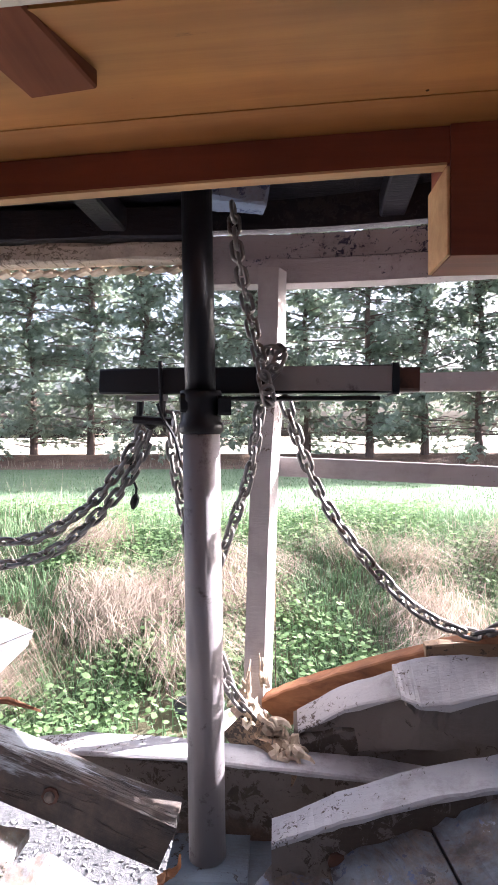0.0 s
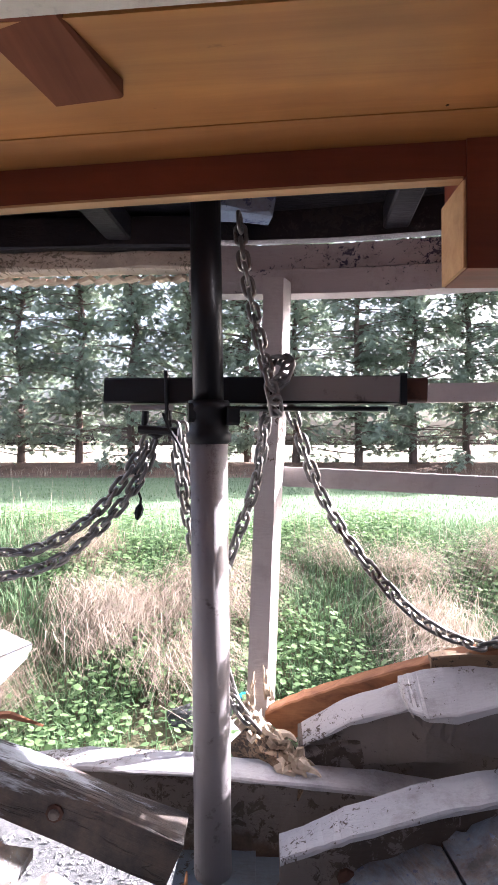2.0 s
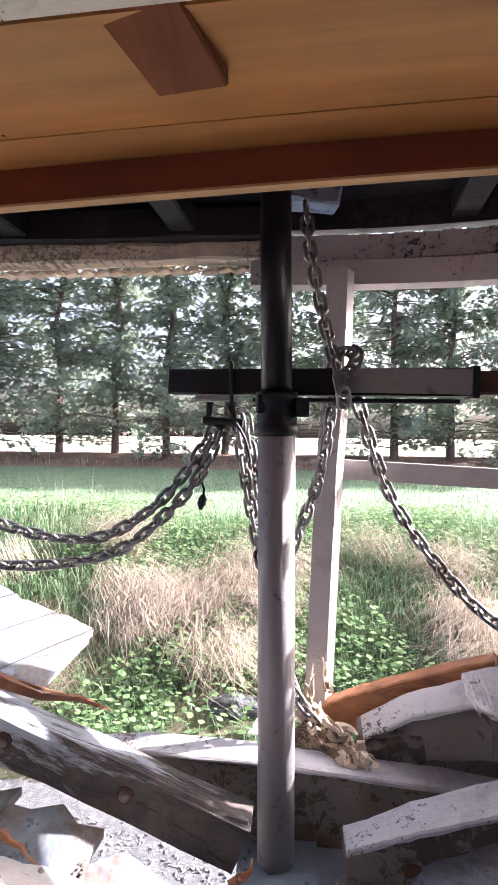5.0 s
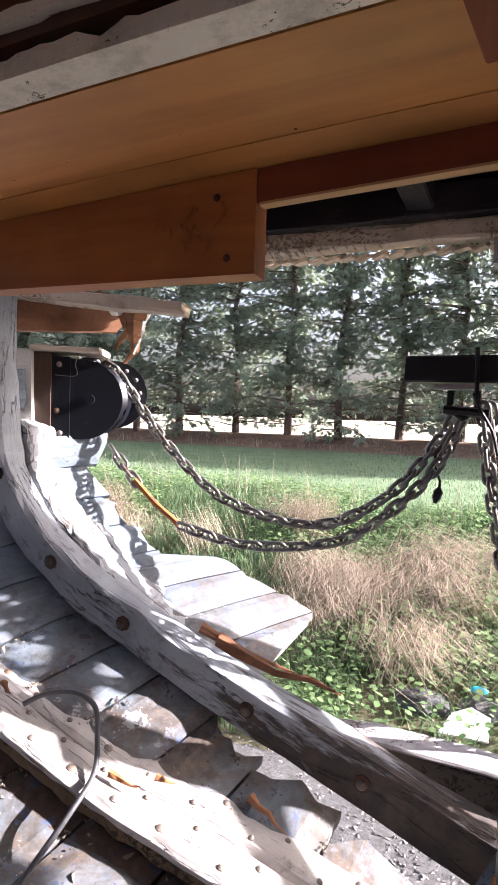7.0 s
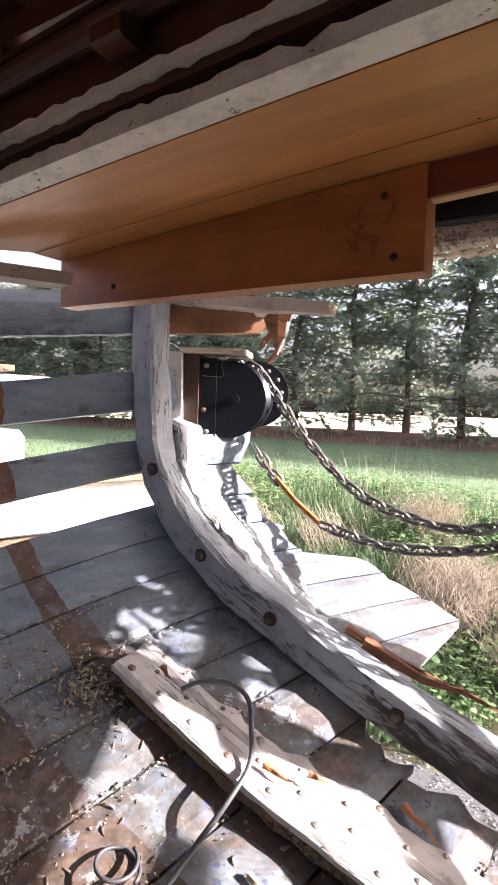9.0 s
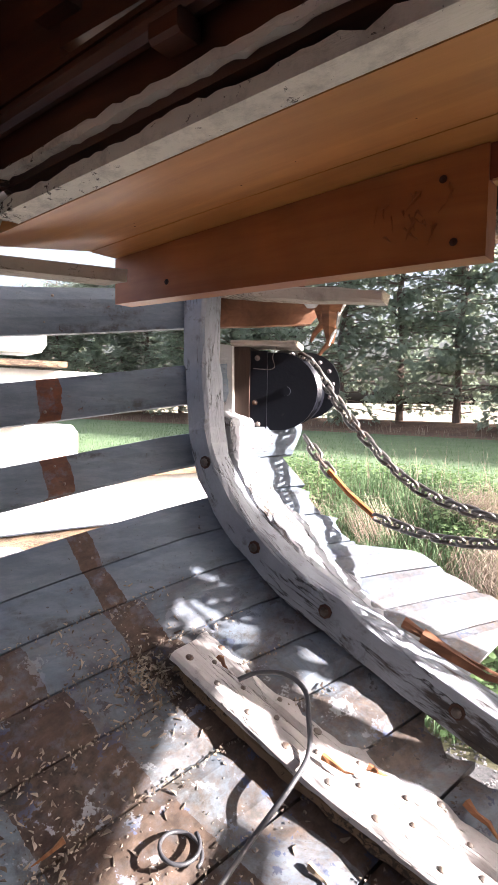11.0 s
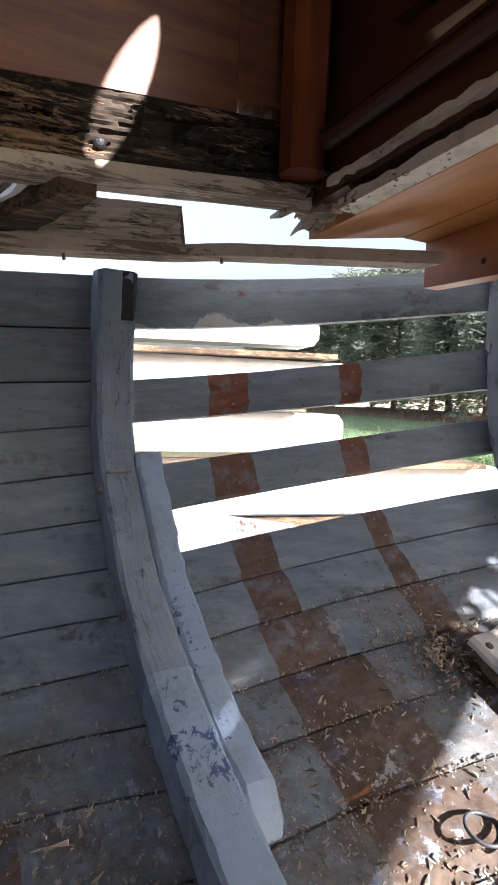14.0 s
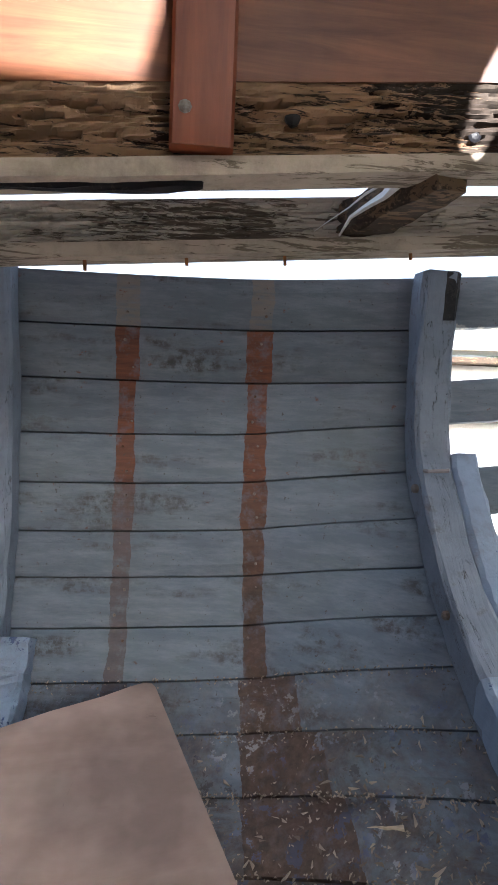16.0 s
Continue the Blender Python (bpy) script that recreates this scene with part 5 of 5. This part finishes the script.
part("knot", tube(bmesh.new(), [(-0.2121, 1.072, 1.546), (-0.2131, 1.072, 1.5388), (-0.2162, 1.072, 1.5276), (-0.2183, 1.072, 1.5173)], [0.003, 0.008, 0.008, 0.003], 8), M_BLACK, ro)

# ---- chain block at the first frame ----
hu, hv = Vector((0.92, 0.392, 0.0)).normalized(), Vector((0, 0, 1))
hn = hu.cross(hv)                                  # towards the boat's middle
ho = Vector((-1.046, 1.016, 1.690))
block = thing("chain_block", "black steel chain block bolted to a wooden chock", "chain block", ho)


def arch(u0, u1, z0, z1, k=14):
    """Outline with a straight heel at u0 and a round nose at u1."""
    r, c = (z1 - z0) / 2, (z0 + z1) / 2
    w = min(r, (u1 - u0) * 0.72)
    return [(u0, z0)] + [(u1 - w + w * math.cos(-math.pi / 2 + math.pi * j / k), c + r * math.sin(-math.pi / 2 + math.pi * j / k)) for j in range(k + 1)] + [(u0, z1)]


pl = part("cheek_plate", prism(bmesh.new(), arch(0.038, 0.186, -0.090, 0.080), ho + hn * 0.026, hu, hv, 0.008), M_BLOCKSTEEL, block, "scratched black side plate")
pl2 = part("cheek_plate", prism(bmesh.new(), arch(0.060, 0.228, -0.066, 0.086), ho - hn * 0.044, hu, hv, 0.008), M_BLOCKSTEEL, block, "blue-black far side plate")
part("housing", prism(bmesh.new(), [(0.037, -0.094), (0.075, -0.094), (0.075, 0.084), (0.037, 0.084)], ho - hn * 0.040, hu, hv, 0.077), M_BLOCKSTEEL, block, "black steel back of the housing")
bm = bmesh.new()
axis = ho + hu * 0.118 + hv * -0.004
tube(bm, [axis + hn * d for d in (-0.034, -0.033, -0.016, -0.008, 0.000, 0.016, 0.0255)], [0.074, 0.076, 0.064, 0.060, 0.064, 0.077, 0.078], 28)
part("drum", bm, M_BLOCKSTEEL, block, "grooved black chain drum", True)
part("axle", tube(bmesh.new(), [axis - hn * 0.052, axis + hn * 0.042], 0.010, 12), M_BLOCKSTEEL, block)
for u, v in ((0.052, 0.068), (0.055, -0.078), (0.048, -0.030)):
    part("bolt", bolt_head(bmesh.new(), ho + hu * u + hv * v + hn * 0.034, hn, 0.0065, 0.005), M_BOLT, pl)
for a in range(5):
    q = ho + hu * (0.160 + 0.052 * math.cos(a * 0.55 - 0.5)) + hv * (0.012 + 0.056 * math.sin(a * 0.55 - 0.5)) - hn * 0.036
    part("bolt", bolt_head(bmesh.new(), q, hn, 0.005, 0.003), M_TUBE, pl2)
part("chock", prism(bmesh.new(), [(0.003, -0.100), (0.036, -0.105), (0.036, 0.092), (-0.002, 0.093)], ho - hn * 0.05, hu, hv, 0.092), M_CHOCK, block, "brown oily wooden chock")
part("chock_face", prism(bmesh.new(), [(-0.018, -0.078), (0.004, -0.092), (0.000, 0.0935), (-0.034, 0.098)], ho - hn * 0.045, hu, hv, 0.105), M_WHITE, block, "white painted edge board")
part("cap_board", timber(bmesh.new(), ho + hu * -0.004 + hv * 0.100, ho + hu * 0.138 + hv * 0.098, 0.105, 0.012, n=6, rough=0.0012), M_PALE, block, "thin grey cap board")
part("hook_eye", tube(bmesh.new(), [ho + hu * (0.074 + 0.010 * math.cos(a * math.pi / 6)) + hv * (-0.128 + 0.022 * math.sin(a * math.pi / 6)) + hn * 0.02 for a in range(13)], 0.0055, 8), M_DARKRUST, block, "dark rusty eye")
part("lower_chock", prism(bmesh.new(), [(0.030, -0.165), (0.052, -0.165), (0.052, -0.096), (0.026, -0.106)], ho - hn * 0.01, hu, hv, 0.03), M_ORANGE, block, "bare orange wood below the chock")
part("wire", tube(bmesh.new(), glide([ho + hu * 0.045 + hv * 0.045 + hn * 0.042, ho + hu * 0.09 + hv * 0.045 + hn * 0.043, ho + hu * 0.088 + hv * 0.07 + hn * 0.045, ho + hu * 0.094 + hv * 0.095 + hn * 0.03, ho + hu * 0.09 + hv * 0.115 + hn * 0.03], 0.006), 0.0009, 5), M_BOLT, block, "thin wire round the housing")

# ---- loose things in the hull ----
cab = thing("electric_cable", "grey-black flat cable curling over the floor boards", "cable", (-0.62, 0.65, 1.15))
pts = [hull(y, s, o) for y, s, o in ((0.36, 12.6, 0.012), (0.46, 12.3, 0.012), (0.545, 12.1, 0.012), (0.62, 12.0, 0.045), (0.675, 11.8, 0.045), (0.715, 11.45, 0.045), (0.745, 11.1, 0.045), (0.745, 10.75, 0.045), (0.72, 10.5, 0.043), (0.69, 10.42, 0.036))]
part("sheath", tube(bmesh.new(), glide(pts, 0.008), 0.0040, 8), M_CABLE, cab, "", True)
coil = thing("cable_coil", "loose dark coil of cable lying in the bilge", "cable", (-0.62, 0.40, 1.05))
pts = []
for k in range(32):
    a = k * 0.25
    c = hull(0.485, 11.75, 0.004)
    pts.append(c + Vector(((0.030 - 0.0002 * k) * math.cos(a), 0.027 * math.sin(a), 0.006 + 0.0004 * k + 0.012 * math.cos(a) * -0.4)))
part("loop", tube(bmesh.new(), pts, 0.0028, 6), M_CABLE, coil, "", True)

shp = thing("plywood_offcut", "loose grey-pink plywood sheet leaning on the planking", "plywood sheet", (-1.2, -0.5, 1.0))
A, B = Vector((-1.372, -0.345, 1.062)), Vector((-0.62, -0.075, 0.872))
U = (B - A).normalized()
V = Vector((-0.06, -1.0, -0.05)).normalized()
prof = [(0.045, 0.0), (0.72, 0.0), (0.75, 0.9), (0.30, 0.9), (0.135, 0.29), (0.098, 0.20), (0.064, 0.10), (0.040, 0.045), (0.030, 0.014), (0.034, 0.004)]
part("face", prism(bmesh.new(), prof, A, U, V, -0.009), M_BOARD, shp)
part("torn_veneer", timber(bmesh.new(), A + V * 0.012 + U * 0.06, A + V * 0.012 + U * 0.70, 0.012, 0.011, n=12, rough=0.0012), M_CUT, shp, "torn pale veneer edge")

# wood chips, dirt and paint flakes
def quads(name, rows, material, parent=None):
    """Many loose pieces in one mesh, each given by its corner points and faces."""
    vs, fs = [], []
    for pv, pf in rows:
        b = len(vs)
        vs.extend(pv)
        fs.extend([tuple(b + i for i in f) for f in pf])
    me = bpy.data.meshes.new(name)
    me.from_pydata(vs, [], fs)
    me.materials.append(material)
    ob = new(name, me)
    if parent:
        ob.parent = parent
        ob.matrix_parent_inverse = parent.matrix_basis.inverted()
    return ob


BOX = ((0, 1, 2, 3), (7, 6, 5, 4), (0, 4, 5, 1), (1, 5, 6, 2), (2, 6, 7, 3), (3, 7, 4, 0))


def chip(p, n, l, w, h, a):
    n = n.normalized()
    u = n.orthogonal().normalized()
    v = n.cross(u)
    u, v = u * math.cos(a) + v * math.sin(a), v * math.cos(a) - u * math.sin(a)
    pts = [p + u * sx * l * (0.7 if sz > 0 else 1) * (1 + 0.3 * sy) / 2 + v * sy * w * (0.35 if sx > 0 else 1) / 2 + n * (h if sz > 0 else 0.0) for sz in (0, 1) for sx, sy in ((-1, -1), (1, -1), (1, 1), (-1, 1))]
    return ([tuple(q) for q in pts], BOX)


rows = []
for k in range(3200):
    if k % 7 == 0:
        y, s = rnd.gauss(0.60, 0.05), rnd.gauss(9.2, 0.7)
    elif k % 3 == 1:
        y, s = rnd.uniform(-0.45, 0.45), rnd.triangular(8.4, 15.5, 10.5)
    else:
        y, s = rnd.gauss(0.28, 0.13), rnd.triangular(8.6, 15.5, 12.0)
    if not 7.5 < s < 15.8:
        continue
    p, q = hull(y, s, 0.001), hull(y, s, 0.01)
    big = rnd.random() ** 4
    rows.append(chip(p, (q - p) + Vector((rnd.uniform(-1, 1), rnd.uniform(-1, 1), 0)) * 0.003, 0.0025 + 0.011 * big, 0.0016 + 0.004 * big * rnd.uniform(0.3, 1.2), 0.0007 + 0.0016 * big, rnd.uniform(0, 6.3)))
# crumbs and dirt caught along the seams of the bilge
for k in range(2600):
    y, s = rnd.uniform(-0.62, 0.80), rnd.choice((8, 9, 10, 10, 11, 11, 12, 13, 14)) + abs(rnd.gauss(0, 0.10)) - 0.03
    p, q = hull(y, s, 0.001), hull(y, s, 0.01)
    rows.append(chip(p, q - p, rnd.uniform(0.002, 0.006), rnd.uniform(0.0015, 0.004), 0.0015, rnd.uniform(0, 6.3)))
# larger pale chips gathered below the second frame
for k in range(520):
    y, s = rnd.triangular(-0.42, 0.16, 0.08), rnd.triangular(9.0, 14.5, 11.5)
    p, q = hull(y, s, 0.001), hull(y, s, 0.01)
    big = rnd.random() ** 3
    rows.append(chip(p, (q - p) + Vector((rnd.uniform(-1, 1), rnd.uniform(-1, 1), 0)) * 0.004, 0.0035 + 0.015 * big, 0.0018 + 0.004 * big, 0.0014, rnd.uniform(0, 6.3)))
# crumbs lying thick at the head of the floor boards
for k in range(200):
    y, s = rnd.gauss(0.615, 0.022), rnd.gauss(9.5, 0.25)
    p, q = hull(y, s, 0.003 + 0.010 * rnd.random()), hull(y, s, 0.02)
    rows.append(chip(p, (q - p) + Vector((rnd.uniform(-1, 1), rnd.uniform(-1, 1), 0)) * 0.008, rnd.uniform(0.004, 0.013), rnd.uniform(0.002, 0.005), 0.002, rnd.uniform(0, 6.3)))
tagged(quads("wood_chips", rows, M_CHIPS), "scattered pale and brown wood chips in the bilge", "wood chips", kind="stuff")
for y, s, ln, m in ((0.685, 11.9, 0.05, M_ORANGE), (0.70, 9.9, 0.035, M_ORANGE), (0.78, 13.2, 0.075, M_ORANGE), (0.58, 12.6, 0.05, M_STRAWWOOD), (0.03, 10.4, 0.05, M_STRAWWOOD), (0.10, 11.6, 0.07, M_STRAWWOOD), (0.40, 10.9, 0.06, M_ORANGE), (0.72, 12.3, 0.03, M_ORANGE)):
    bm = bmesh.new()
    a = hull(y, s, 0.038 if 0.63 < y < 0.78 else 0.006)
    splinter(bm, a, a + Vector((rnd.uniform(-0.3, 1.0), rnd.uniform(-1, 0.3), -0.15)).normalized() * ln, 0.014, int(s * 10))
    tagged(part("wood_splinter", bm, m), "torn sliver of wood lying in the hull", "splinter", "torn wood slivers")



# ---- trees, grass, bank ----
def tree_data(seed, height=9.5):
    """A cypress: trunk with limbs, and a crown of many drooping sprays."""
    r = random.Random(seed)
    bm = bmesh.new()
    tube(bm, [(0.05 * min(k, 3) * r.uniform(-1, 1), 0.04 * k * r.uniform(-1, 1), height * k / 8 - 0.05) for k in range(9)], [0.12, 0.085, 0.07, 0.06, 0.05, 0.045, 0.04, 0.03, 0.015], 9)
    vs, fs = [], []
    for k in range(165):
        z = 0.45 + (height - 0.9) * (k / 165) ** 0.9
        a = r.uniform(0, 6.283)
        reach = (1.75 - 0.09 * z) * r.uniform(0.55, 1.15)
        lift = r.uniform(-0.35, 0.2) - (0.12 if z < 1.3 else 0.0)
        tip = Vector((math.cos(a) * reach, math.sin(a) * reach, z + lift))
        base = Vector((0, 0, z - 0.15))
        mid = base.lerp(tip, 0.5) + Vector((0, 0, 0.06))
        tube(bm, [base, mid, tip], [0.028, 0.016, 0.005], 4)
        if z < 1.1 and r.random() < 0.45:
            continue
        for j in range(int(25 + 12 * reach)):
            f = r.uniform(0.04, 1.08)
            c = base.lerp(tip, f) + Vector((r.gauss(0, 0.10), r.gauss(0, 0.10), r.gauss(0.0, 0.10)))
            out = Vector((math.cos(a + r.gauss(0, 0.7)), math.sin(a + r.gauss(0, 0.7)), r.uniform(-0.9, 0.25))).normalized()
            side = out.cross(Vector((r.uniform(-0.4, 0.4), r.uniform(-0.4, 0.4), 1))).normalized()
            up = side.cross(out)
            ln = r.uniform(0.11, 0.25)
            # a spray: one leading blade and four side blades
            for q, (sh, ang, sc) in enumerate(((0, 0, 1), (0.15, 0.7, 0.62), (0.15, -0.7, 0.62), (0.45, 0.6, 0.5), (0.45, -0.6, 0.5))):
                d = (out * math.cos(ang) + side * math.sin(ang) + up * r.uniform(-0.25, 0.15)).normalized()
                w = d.cross(up).normalized() * ln * 0.11 * (0.7 + 0.6 * sc)
                p0 = c + out * ln * sh
                b = len(vs)
                m = p0 + d * ln * sc * 0.5 - Vector((0, 0, 0.01))
                e = p0 + d * ln * sc - Vector((0, 0, 0.05 * sc))
                vs.extend([tuple(p0), tuple(m + w), tuple(e), tuple(m - w)])
                fs.append((b, b + 1, b + 2, b + 3))
    me = bpy.data.meshes.new("crown")
    me.from_pydata(vs, [], fs)
    me.materials.append(M_NEEDLE)
    return bm, me


kinds = []
for seed in range(3):
    t = thing("cypress_tree", "tall dark green cypress in a row behind the lawn", "tree", (13.6 + seed * 1.4, 15.1, 1.12), "row of cypress trees")
    bm, me = tree_data(seed + 3)
    tr = part("trunk", bm, M_BARK)
    tr.parent = t
    cr = new("crown", me)
    cr.parent = t
    kinds.append(t)
x = -25.8
k = 0
while x < 13:
    m = Matrix.Translation((x, 15.0 + rnd.uniform(-0.3, 0.3), 1.12 + rnd.uniform(-0.05, 0.02))) @ Matrix.Rotation(rnd.uniform(0, 6.28), 4, "Z")
    if x < -13:
        m = m @ Matrix.Diagonal((1.0, 1.0, 0.60, 1.0))     # the far end of the row is lower
    copy_thing(kinds[k % 3], m)
    k += 1
    x += rnd.uniform(1.25, 1.6)


def blade(p, d, ln, w, bend, r):
    """A bent grass blade of two quads."""
    s = Vector((-d.y, d.x, 0)).normalized() * w
    a, m = Vector(p), Vector(p) + Vector((d.x * bend * 0.3, d.y * bend * 0.3, 1.0)).normalized() * ln * 0.5
    e = m + Vector((d.x * bend, d.y * bend, 1.0 - bend * 0.75)).normalized() * ln * 0.5
    return ([tuple(a - s), tuple(a + s), tuple(m + s * 0.8), tuple(m - s * 0.8), tuple(e)], ((0, 1, 2, 3), (3, 2, 4)))


def direction(r):
    a = r.uniform(0, 6.283)
    return Vector((math.cos(a), math.sin(a), 0))


r3 = random.Random(21)
rows = []
tufts = []


def clearing(x, y, by=0.0):
    """Bare ground round the rubbish at the bank's foot."""
    return -0.62 - by < x < 0.15 + by and y < 2.85 + by


while len(tufts) < 58:
    x, y = r3.uniform(-3.8, 2.4), r3.uniform(2.5, 4.35)
    if noise.noise((x * 1.5, y * 1.3, 11.0)) > -0.05 and not clearing(x, y, 0.15):
        tufts.append((x, y))
for tx, ty in tufts:
    lean = direction(r3)
    lean.y = -abs(lean.y)
    for j in range(r3.randint(150, 260)):
        x, y = tx + r3.gauss(0, 0.12), ty + r3.gauss(0, 0.11)
        d = (direction(r3) * 0.45 + lean).normalized()
        rows.append(blade((x, y, ground_z(x, y) - 0.01), d, r3.uniform(0.26, 0.66), r3.uniform(0.0010, 0.0021), r3.uniform(1.2, 3.0), r3))
tagged(quads("dry_grass", rows, M_STRAW), "tangled dry straw-coloured grass on the bank", "dry grass", kind="stuff")
rows = []
for j in range(52000):
    x, y = r3.uniform(-4.6, 2.8), r3.uniform(2.25, 5.3)
    if clearing(x, y) and r3.random() < 0.8 or noise.noise((x * 1.1, y * 1.1, 4.0)) < -0.25 and r3.random() < 0.7:
        continue
    rows.append(blade((x, y, ground_z(x, y) - 0.01), direction(r3), r3.uniform(0.06, 0.22), r3.uniform(0.002, 0.0042), r3.uniform(0.3, 1.7), r3))
tagged(quads("bank_grass", rows, M_GRASS), "long green grass growing on the bank", "grass", kind="stuff")
rows = []
for j in range(60000):
    x, y = r3.uniform(-5.0, 3.0), r3.uniform(2.3, 5.5)
    if clearing(x, y) and r3.random() < 0.7 or noise.noise((x * 0.8 + 3, y * 0.8, 9.0)) < -0.16 + 0.22 * r3.random():
        continue
    z = ground_z(x, y) + r3.uniform(0.01, 0.17)
    d = direction(r3)
    ln = r3.uniform(0.016, 0.044)
    s = Vector((-d.y, d.x, r3.uniform(-0.5, 0.5))).normalized() * ln * 0.42
    f = Vector((d.x, d.y, r3.uniform(-0.5, 0.35))).normalized() * ln
    p = Vector((x, y, z))
    rows.append(([tuple(p), tuple(p + f * 0.35 + s), tuple(p + f * 0.75 + s * 0.7), tuple(p + f), tuple(p + f * 0.75 - s * 0.7), tuple(p + f * 0.35 - s)], ((0, 1, 2, 3), (0, 3, 4, 5))))
tagged(quads("weeds", rows, M_WEED), "broad-leaved green weeds and nettles on the bank", "weeds", kind="stuff")
rows = []
for j in range(26000):
    y = 5.0 + 8.6 * r3.random() ** 1.6
    x = r3.uniform(-1.25 * y - 1, 0.5 * y + 0.5)
    rows.append(blade((x, y, ground_z(x, y) - 0.005), direction(r3), r3.uniform(0.03, 0.075), 0.0035, r3.uniform(0.3, 1.2), r3))
tagged(quads("lawn_grass", rows, M_GRASS), "short bright green lawn grass", "grass", kind="stuff")
rows = []
for j in range(260):
    x, y = r3.uniform(-4, 1.5), r3.uniform(4.3, 5.2)
    rows.append(blade((x, y, ground_z(x, y)), direction(r3), r3.uniform(0.25, 0.55), 0.0016, r3.uniform(0.1, 0.7), r3))
for j in range(1500):
    x, y = r3.uniform(-22, 9), r3.uniform(13.4, 14.6)
    rows.append(blade((x, y, 0.9), direction(r3), r3.uniform(0.1, 0.35), 0.006, r3.uniform(0.2, 1.2), r3))
tagged(quads("tall_dry_stems", rows, M_STRAW), "thin tall dry stems at the lawn's edges", "dry grass", kind="stuff")
rows = []
for j in range(7000):
    x, y = r3.uniform(-1.6, 0.6), r3.uniform(0.9, 2.5)
    n = Vector((r3.gauss(0, 0.3), r3.gauss(0, 0.3), 1))
    rows.append(chip(Vector((x, y, ground_z(x, y) - 0.003)), n, r3.uniform(0.006, 0.020), r3.uniform(0.005, 0.014), r3.uniform(0.002, 0.009), r3.uniform(0, 6.3)))
stones = quads("gravel_stones", rows, leaf_mat("gravel_stone", (0.26, 0.25, 0.25), (0.07, 0.06, 0.06), 0.9, 0.0))
tagged(stones, "loose grey gravel stones with dead leaves", "gravel", kind="stuff")

# ---- rubbish at the foot of the bank ----
def lump(name, label, cat, p, size, material, seed):
    bm = bmesh.new()
    bmesh.ops.create_icosphere(bm, subdivisions=3, radius=1)
    for v in bm.verts:
        f = 1 + 0.35 * noise.noise(v.co * 1.7 + Vector((seed, 0, 0)))
        v.co = Vector((v.co.x * size[0] * f, v.co.y * size[1] * f, max(v.co.z * size[2] * f, -0.3 * size[2]))) + Vector(p)
    return tagged(part(name, bm, material, None, "", False), label, cat)


lump("stone", "mossy grey stone lying in the grass", "stone", (-0.33, 2.74, 0.36), (0.13, 0.08, 0.06), M_GRAVEL, 1)
lump("stone", "pale grey stone lying in the grass", "stone", (-0.06, 2.78, 0.37), (0.10, 0.08, 0.05), M_GRAVEL, 5)
mm, n, l, b = mat("blue_plastic", 0.4)
b.inputs["Base Color"].default_value = (0.02, 0.45, 0.68, 1)
lump("plastic_scrap", "small bright blue scrap of plastic film", "plastic scrap", (-0.08, 2.84, 0.43), (0.04, 0.03, 0.012), mm, 9)
bm = prism(bmesh.new(), [(-0.10, -0.05), (0.10, -0.06), (0.11, 0.05), (0.03, 0.09), (-0.05, 0.05)], (-0.145, 2.58, 0.375), (1, 0.1, 0), (0, 0.75, 0.45), 0.008)
tagged(part("board_scrap", bm, M_BOATWHITE), "white painted scrap of board on the ground", "board")
bm = timber(bmesh.new(), (0.04, 1.75, 0.30), (0.04, 1.75, 1.20), 0.09, 0.09, n=4, rough=0.003)
tagged(part("support_post", bm, M_ROT), "dark wooden support post under the bow", "post")

# ---- white boards stacked beside the boat ----
E2 = Vector((-0.30, -0.954, 0.0))
for z, off, ln, w in ((0.45, -1.0, 4.4, 0.26), (0.78, -1.1, 4.6, 0.24), (1.10, -0.9, 4.4, 0.26), (1.42, 0.18, 3.3, 0.22), (1.69, 0.02, 3.4, 0.24), (1.965, 0.34, 3.2, 0.15)):
    o = Vector((-2.75, 2.05, z)) + E2 * off
    pr = [(0.03, -w / 2), (0, -w / 2 + 0.04), (0.0, w / 2 - 0.05), (0.03, w / 2 - 0.01), (ln * 0.5, w / 2 + 0.01), (ln, w / 2), (ln, -w / 2)]
    tagged(part("white_board", prism(bmesh.new(), pr, o, E2, Vector((0, 0, 1)), 0.30), M_BOATWHITE), "white painted wide boards stacked beside the boat", "board", "stacked white boards")
    tagged(part("batten", timber(bmesh.new(), o + Vector((0, 0, w / 2 + 0.02)) + E2 * 0.25, o + Vector((0, 0, w / 2 + 0.022)) + E2 * 3.0, 0.22, 0.030), M_ROT), "dark batten between stacked white boards", "batten", "stack battens")
tagged(part("trestle", timber(bmesh.new(), (-2.9, 1.7, 0.30), (-4.4, -0.3, 0.30), 0.30, 0.06, n=2), M_ROT), "rough timber bearer under stacked boards", "bearer")
bm = prism(bmesh.new(), [(0, 0), (0.9, 0.0), (0.9, 0.10), (0.12, 0.10)], (-2.0, 1.15, 1.02), (-0.8, -0.6, 0), (0, 0, 1), 0.05)
tagged(part("trailer_rail", bm, M_FADED), "dull grey painted rail beside the boat", "rail")
bm = timber(bmesh.new(), (-2.0, 1.15, 0.95), (-2.9, 0.5, 0.95), 0.08, 0.14, n=2)
tagged(part("white_plank", bm, M_BOATWHITE), "white painted plank beside the boat", "plank")
